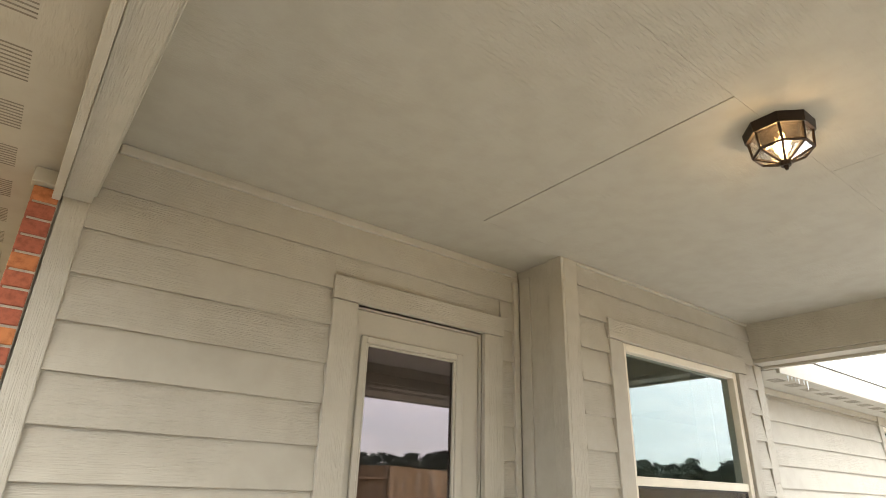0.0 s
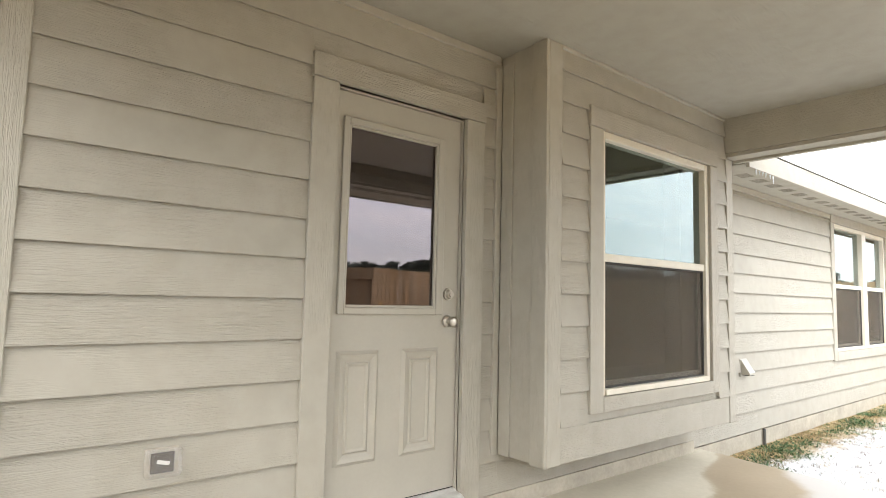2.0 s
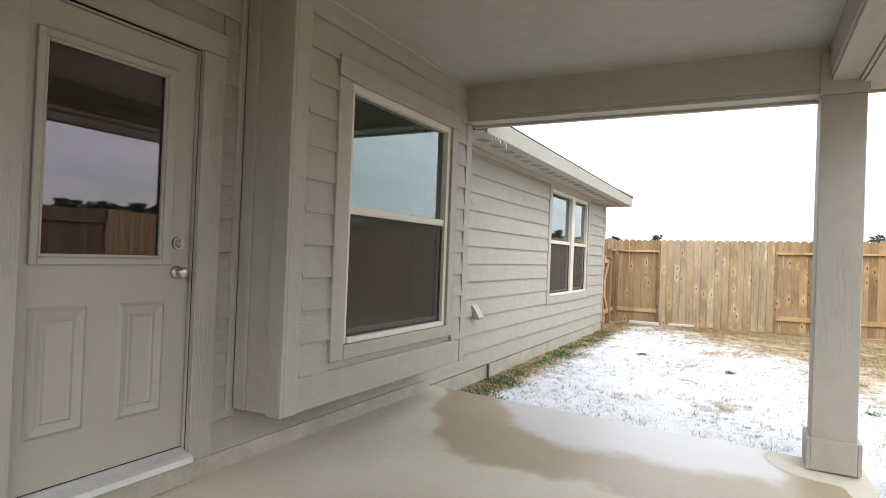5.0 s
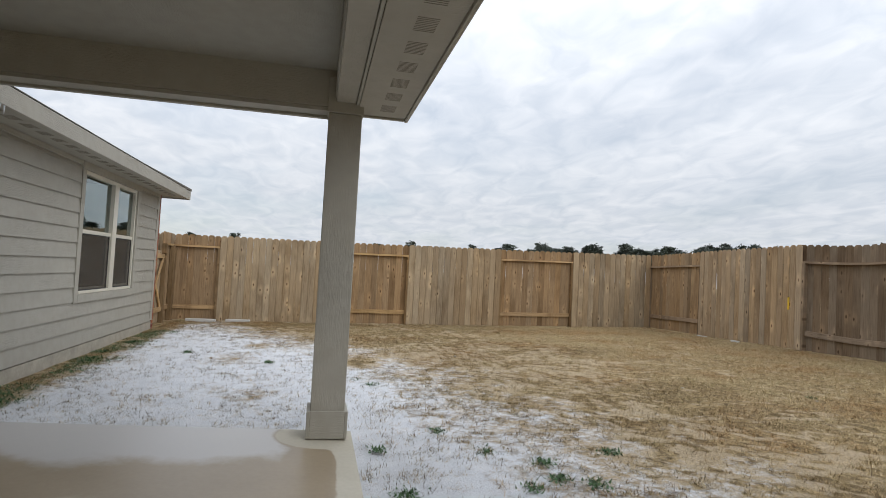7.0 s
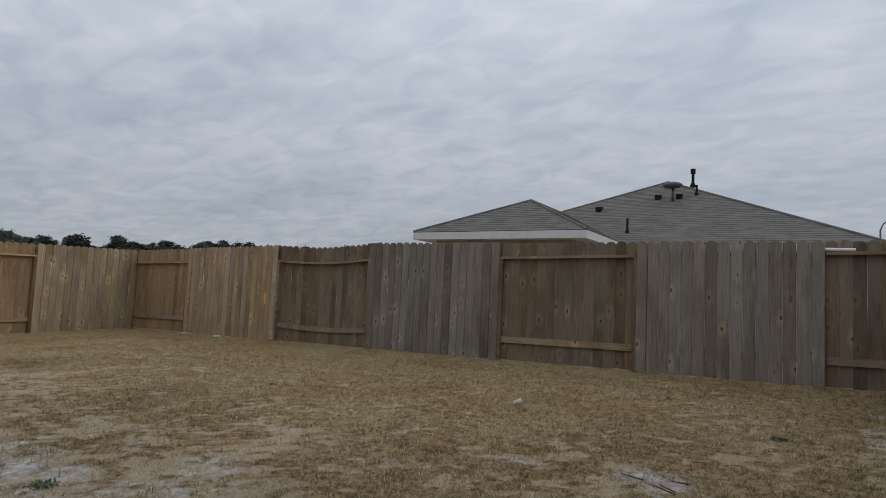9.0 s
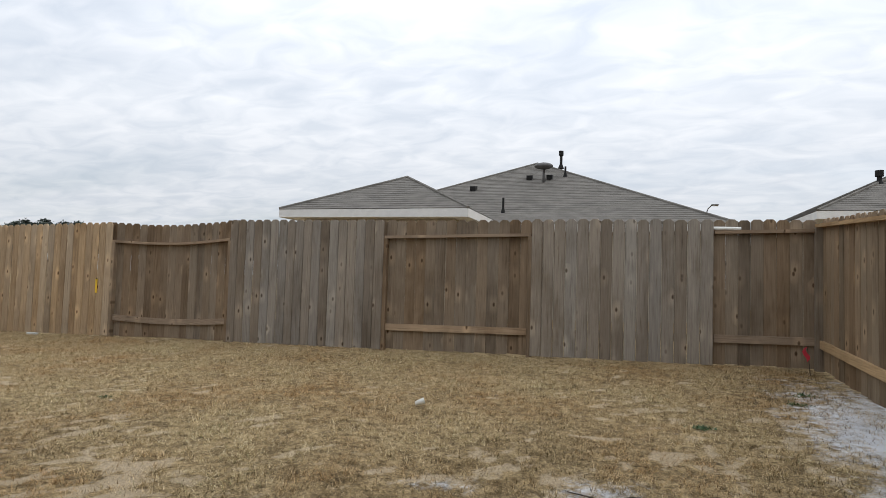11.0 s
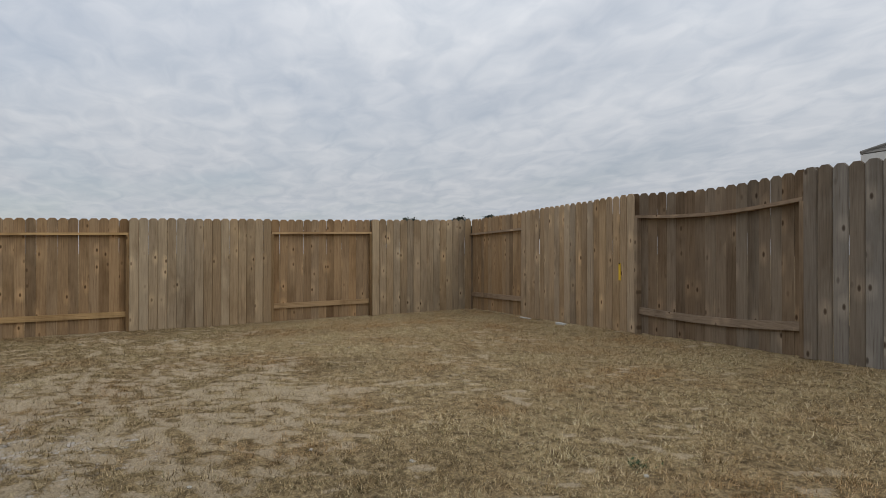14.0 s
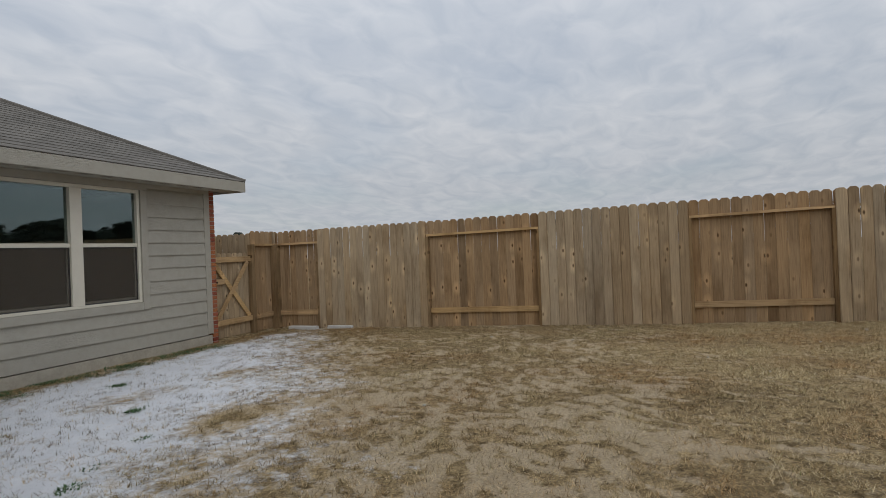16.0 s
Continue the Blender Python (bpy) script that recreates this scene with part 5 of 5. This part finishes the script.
def street_lamp():
    ob = tagged(empty("street_lamp", (-3.05, -41.9, -0.3)), "slim grey street lamp beyond the neighbour roofs", "street lamp")
    part("pole", tube(bmesh.new(), (0, 0, 0), (0, 0, 6.25), 0.07, 0.045, 10), M_GREYMETAL, ob)
    bm = bmesh.new()
    for a, b in (((0, 0, 6.2), (-0.12, 0, 6.55)), ((-0.12, 0, 6.55), (-0.34, 0, 6.78))):
        tube(bm, a, b, 0.035, 0.03, 8)
    part("arm", bm, M_GREYMETAL, ob)
    head = part("lamp_head", boxed(-0.75, -0.3, -0.11, 0.11, 6.74, 6.84, 0.03), M_GREYMETAL, ob)
    part("lens", boxed(-0.7, -0.4, -0.08, 0.08, 6.715, 6.738, 0.008), M_PVC, head, "white lamp lens")


street_lamp()


# ---- far pines ----
def pine(seed):
    rnd = random.Random(seed)
    ob = empty("pine_tree")
    H = rnd.uniform(9, 12.5)
    bm = bmesh.new()
    tube(bm, (0, 0, -0.5), (rnd.uniform(-0.3, 0.3), 0, H * 0.95), 0.22, 0.05, 7)
    limbs = []
    for k in range(20):
        z = H * rnd.uniform(0.5, 0.98)
        a, ln = rnd.uniform(0, math.tau), rnd.uniform(0.9, 3.0) * (1.3 - z / H * 0.75)
        tip = Vector((math.cos(a) * ln, math.sin(a) * ln, z + rnd.uniform(0.0, 0.7)))
        tube(bm, (0, 0, z - 0.3), tip, 0.06, 0.02, 5)
        limbs.append(tip)
    part("trunk", bm, M_BARK, ob)
    bm = bmesh.new()
    for tip in limbs + [Vector((0, 0, H * 0.97)), Vector((0.3, 0.2, H * 0.9))]:
        for c in range(4):
            cc = tip + Vector((rnd.gauss(0, 0.35), rnd.gauss(0, 0.35), rnd.gauss(0.1, 0.2)))
            for q in range(16):
                p = cc + Vector((rnd.gauss(0, 0.33), rnd.gauss(0, 0.33), rnd.gauss(0, 0.19)))
                d = Vector((rnd.gauss(0, 1), rnd.gauss(0, 1), rnd.gauss(0, 0.6))).normalized()
                e = d.orthogonal().normalized()
                s = rnd.uniform(0.2, 0.45)
                bm.faces.new([bm.verts.new(p + d * s), bm.verts.new(p - d * s * 0.5 + e * s * 0.55), bm.verts.new(p - d * s * 0.5 - e * s * 0.55)])
    part("crown", bm, M_PINE_HAZED, ob)
    return tagged(ob, "tall dark pine on the far horizon", "tree", group="pines on the horizon")


protos = [pine(k) for k in range(6)]
rnd = random.Random(77)
HEIGHTS = [random.Random(k).uniform(9, 12.5) + 0.5 for k in range(6)]
for i in range(290):
    # most of them stand in one belt to the south-east
    belt = i % 6 != 0
    bearing = (108 + 42 * rnd.random() if rnd.random() < 0.95 else rnd.uniform(92, 108)) if belt else rnd.uniform(40, 265)
    dist = rnd.uniform(165, 225) * (1.0 if bearing < 120 or not belt else 0.8)
    crest = float(np.interp(bearing, [92, 112, 125, 136, 150], [2.9, 3.45, 3.95, 4.3, 3.8])) + 0.35 * noise2(bearing, 0.0, 0.31, 4.0)
    rise = crest - 1.2 + 1.2 * rnd.random() ** 2.2 if belt else rnd.uniform(2.0, 2.9)
    s = dist * math.tan(radians(rise)) / HEIGHTS[i % 6]
    m = pose(dist * math.sin(radians(bearing)), dist * math.cos(radians(bearing)), 0.6, 0, 0, rnd.uniform(0, 360)) @ Matrix.Diagonal((s * 1.1, s * 1.1, s, 1))
    if i < 6:
        protos[i].matrix_basis = m
    else:
        made = copy_thing(protos[i % 6], m)
        made.matrix_basis = m


# ---- weeds and grass ----
def blades(name, pts, material, ln, width, lean, label, category, seed):
    rs = np.random.RandomState(seed)
    n = len(pts)
    a = rs.uniform(0, math.tau, n)
    tilt = np.radians(rs.uniform(*lean, n))
    L = rs.uniform(*ln, n)
    d = np.stack([np.cos(a) * np.sin(tilt), np.sin(a) * np.sin(tilt), np.cos(tilt)], 1)
    side = np.stack([-np.sin(a), np.cos(a), np.zeros(n)], 1) * (rs.uniform(*width, n) / 2)[:, None]
    co = np.empty((n, 3, 3))
    co[:, 0], co[:, 1], co[:, 2] = pts - side, pts + side, pts + d * L[:, None]
    me = bpy.data.meshes.new(name)
    me.vertices.add(n * 3)
    me.vertices.foreach_set("co", co.ravel())
    me.loops.add(n * 3)
    me.loops.foreach_set("vertex_index", np.arange(n * 3))
    me.polygons.add(n)
    me.polygons.foreach_set("loop_start", np.arange(0, n * 3, 3))
    me.update(calc_edges=True)
    me.materials.append(material)
    return tagged(new(name, me), label, category, kind="stuff")


GX, GY = np.arange(-0.3, 14.8, 0.06), np.arange(-8.3, 3.1, 0.06)
TURF_MAP = np.array([[turf_at(x, y) for x in GX] for y in GY])
SNOW_MAP = np.array([[float(snow_at(x, y)) for x in GX] for y in GY])
RISE_MAP = np.array([[0.018 * noise2(x, y, 1.1) + 0.006 * noise2(x, y, 3.7, 5.0) for x in GX] for y in GY])


def grass_points(count, seed, clumped):
    """Roots of the blades: thick where the turf is, thin in the snow, none on the slab."""
    rs = np.random.RandomState(seed)
    x, y = rs.uniform(-0.1, 14.6, count), rs.uniform(-8.17, 2.93, count)
    tx, ty = rs.uniform(-0.1, 14.6, 45000), rs.uniform(-8.17, 2.93, 45000)
    own, part_of = rs.randint(0, 45000, count), rs.rand(count) < clumped
    x = np.clip(np.where(part_of, tx[own] + rs.normal(0, 0.022, count), x), -0.1, 14.59)
    y = np.clip(np.where(part_of, ty[own] + rs.normal(0, 0.022, count), y), -8.17, 2.93)
    i, j = ((y + 8.3) / 0.06).astype(int), ((x + 0.3) / 0.06).astype(int)
    dens = 1.75 * TURF_MAP[i, j] - 0.5 - 1.5 * np.maximum(0.0, SNOW_MAP[i, j] - 0.1)
    dens = np.where((x > 5.8) & (y > 2.58), np.maximum(dens, 0.45), dens)
    keep = (rs.rand(count) < np.maximum(dens, np.where(SNOW_MAP[i, j] > 0.35, 0.03, 0.3))) & ~((x > SLAB_X0 - 0.02) & (x < SLAB_X1 + 0.02) & (y > SLAB_Y0 - 0.02))
    x, y, rise = x[keep], y[keep], RISE_MAP[i, j][keep]
    return np.stack([x, y, ground_z(x, y) + rise - 0.003], 1)


def zoned(pts, south):
    """The roots on the thick southern part of the lawn, or those on the sandy rest of it."""
    line = np.interp(pts[:, 0], [1.5, 3.6], [-4.9, -3.6]) + 0.7 * np.sin(pts[:, 0] * 1.7) + 0.5 * np.sin(pts[:, 0] * 4.1 + 1.0) + np.random.RandomState(3).normal(0, 0.45, len(pts))
    return pts[(pts[:, 1] < line) == south]


flat, tufts = grass_points(850000, 5, 0.0), grass_points(950000, 15, 1.0)
blades("dry_grass", zoned(flat, True), M_GRASS, (0.02, 0.065), (0.0018, 0.004), (60, 89), "short matted dormant straw-coloured lawn grass", "grass", 6)
blades("grass_tufts", zoned(tufts, True), M_GRASS, (0.02, 0.06), (0.0018, 0.004), (30, 82), "small upright tufts of dormant straw-coloured grass", "grass", 7)
blades("matted_turf", zoned(flat, False), M_MATTED, (0.02, 0.06), (0.002, 0.005), (55, 88), "thin matted olive-brown turf on sandy soil", "grass", 16)
blades("turf_clumps", zoned(tufts, False), M_MATTED, (0.02, 0.055), (0.0025, 0.005), (30, 80), "small olive-brown clumps of dead turf on sand", "grass", 17)


def weed_clumps():
    rnd = random.Random(21)
    spots = [(rnd.uniform(5.95, 12.5), 2.9 - abs(rnd.gauss(0, 0.16)), 0.09, rnd.randint(20, 70)) for k in range(110)]
    for x, y in ((4.59, -0.51), (5.77, -0.92), (5.4, -0.42), (4.61, -1.45), (4.48, -1.63), (4.52, -1.25), (7.62, -0.57), (4.91, -1.46), (5.2, -1.16), (6.3, -4.94), (5.02, -2.0), (7.9, -0.42), (8.46, -0.21), (9.93, 1.78), (9.11, 0.62), (0.46, -6.55), (0.3, -6.9), (1.3, -5.6), (6.1, 2.3), (6.3, 2.5)):
        spots.append((x, y, 0.045, rnd.randint(70, 130)))
    pts = []
    for x, y, r, count in spots:
        for q in range(count):
            px, py = x + rnd.gauss(0, r), min(2.95, y + rnd.gauss(0, r * 0.75))
            pts.append((px, py, float(ground_z(px, py)) + 0.004))
    blades("green_weeds", np.array(pts), M_WEED, (0.018, 0.042), (0.009, 0.02), (40, 88), "low green weeds along the foundation and in the snow", "weeds", 8)


def snow_sprigs():
    """Thin dead stalks that stand up through the snow."""
    rnd = random.Random(31)
    pts = []
    for k in range(3800):
        x, y = rnd.uniform(3.4, 13.6), rnd.uniform(-2.4, 2.6)
        if (SLAB_X0 < x < SLAB_X1 + 0.03 and y > SLAB_Y0 - 0.03) or snow_at(x, y) < 0.2 + 0.12 * rnd.random():
            continue
        if noise2(x, y, 1.6, 12.0) + 0.25 * rnd.random() < (0.22 if y > 0.9 and x < 7.6 else -0.02):
            continue
        for q in range(rnd.randint(3, 9)):
            px, py = x + rnd.gauss(0, 0.022), y + rnd.gauss(0, 0.018)
            pts.append((px, py, float(ground_z(px, py))))
    for k in range(500):
        x, y = rnd.uniform(-0.05, 0.9), rnd.uniform(-7.9, -3.9)
        for q in range(rnd.randint(3, 7)):
            px, py = max(-0.08, x + rnd.gauss(0, 0.022)), y + rnd.gauss(0, 0.018)
            pts.append((px, py, float(ground_z(px, py))))
    blades("dead_sprigs", np.array(pts), M_SPRIG, (0.018, 0.05), (0.0025, 0.005), (15, 80), "thin dead grass sprigs standing up through the snow", "grass", 9)


weed_clumps()
snow_sprigs()


# ---- brick corners ----
def brick_corner(parent, x_face0, x_face1, y_face, side):
    """Courses of bricks at a house corner, stretchers and headers in turn, with the return along the side wall."""
    H, J = 0.057, 0.01

    def brick_mesh(w, d):
        bm = boxed(0, w, 0, d, 0, H, 0.003)
        me = bpy.data.meshes.new("brick")
        bm.to_mesh(me)
        bm.free()
        me.materials.append(M_BRICK)
        return me
    faces = [brick_mesh(x_face1 - x_face0 - J, 0.09), brick_mesh((x_face1 - x_face0) * 0.55, 0.09)]
    longm = brick_mesh(0.09, 0.19)
    z, k = -0.3, 0
    while z < 2.2:
        o = new("brick", faces[0])
        o.location, o.parent = (x_face0, y_face, z), parent
        xs = x_face0 if side < 0 else x_face1 - J - 0.09
        for q in range(2):
            o = new("brick", longm)
            o.location, o.parent = (xs - side * 0.0, y_face + 0.1 + q * 0.2 + (0.1 if k % 2 else 0.0), z), parent
        z += H + J
        k += 1


brick_corner(bpy.data.objects["wall_west"], 1.012, 1.108, 2.968, -1)
brick_corner(bpy.data.objects["wall_east"], 12.722, 12.845, 2.985, 1)
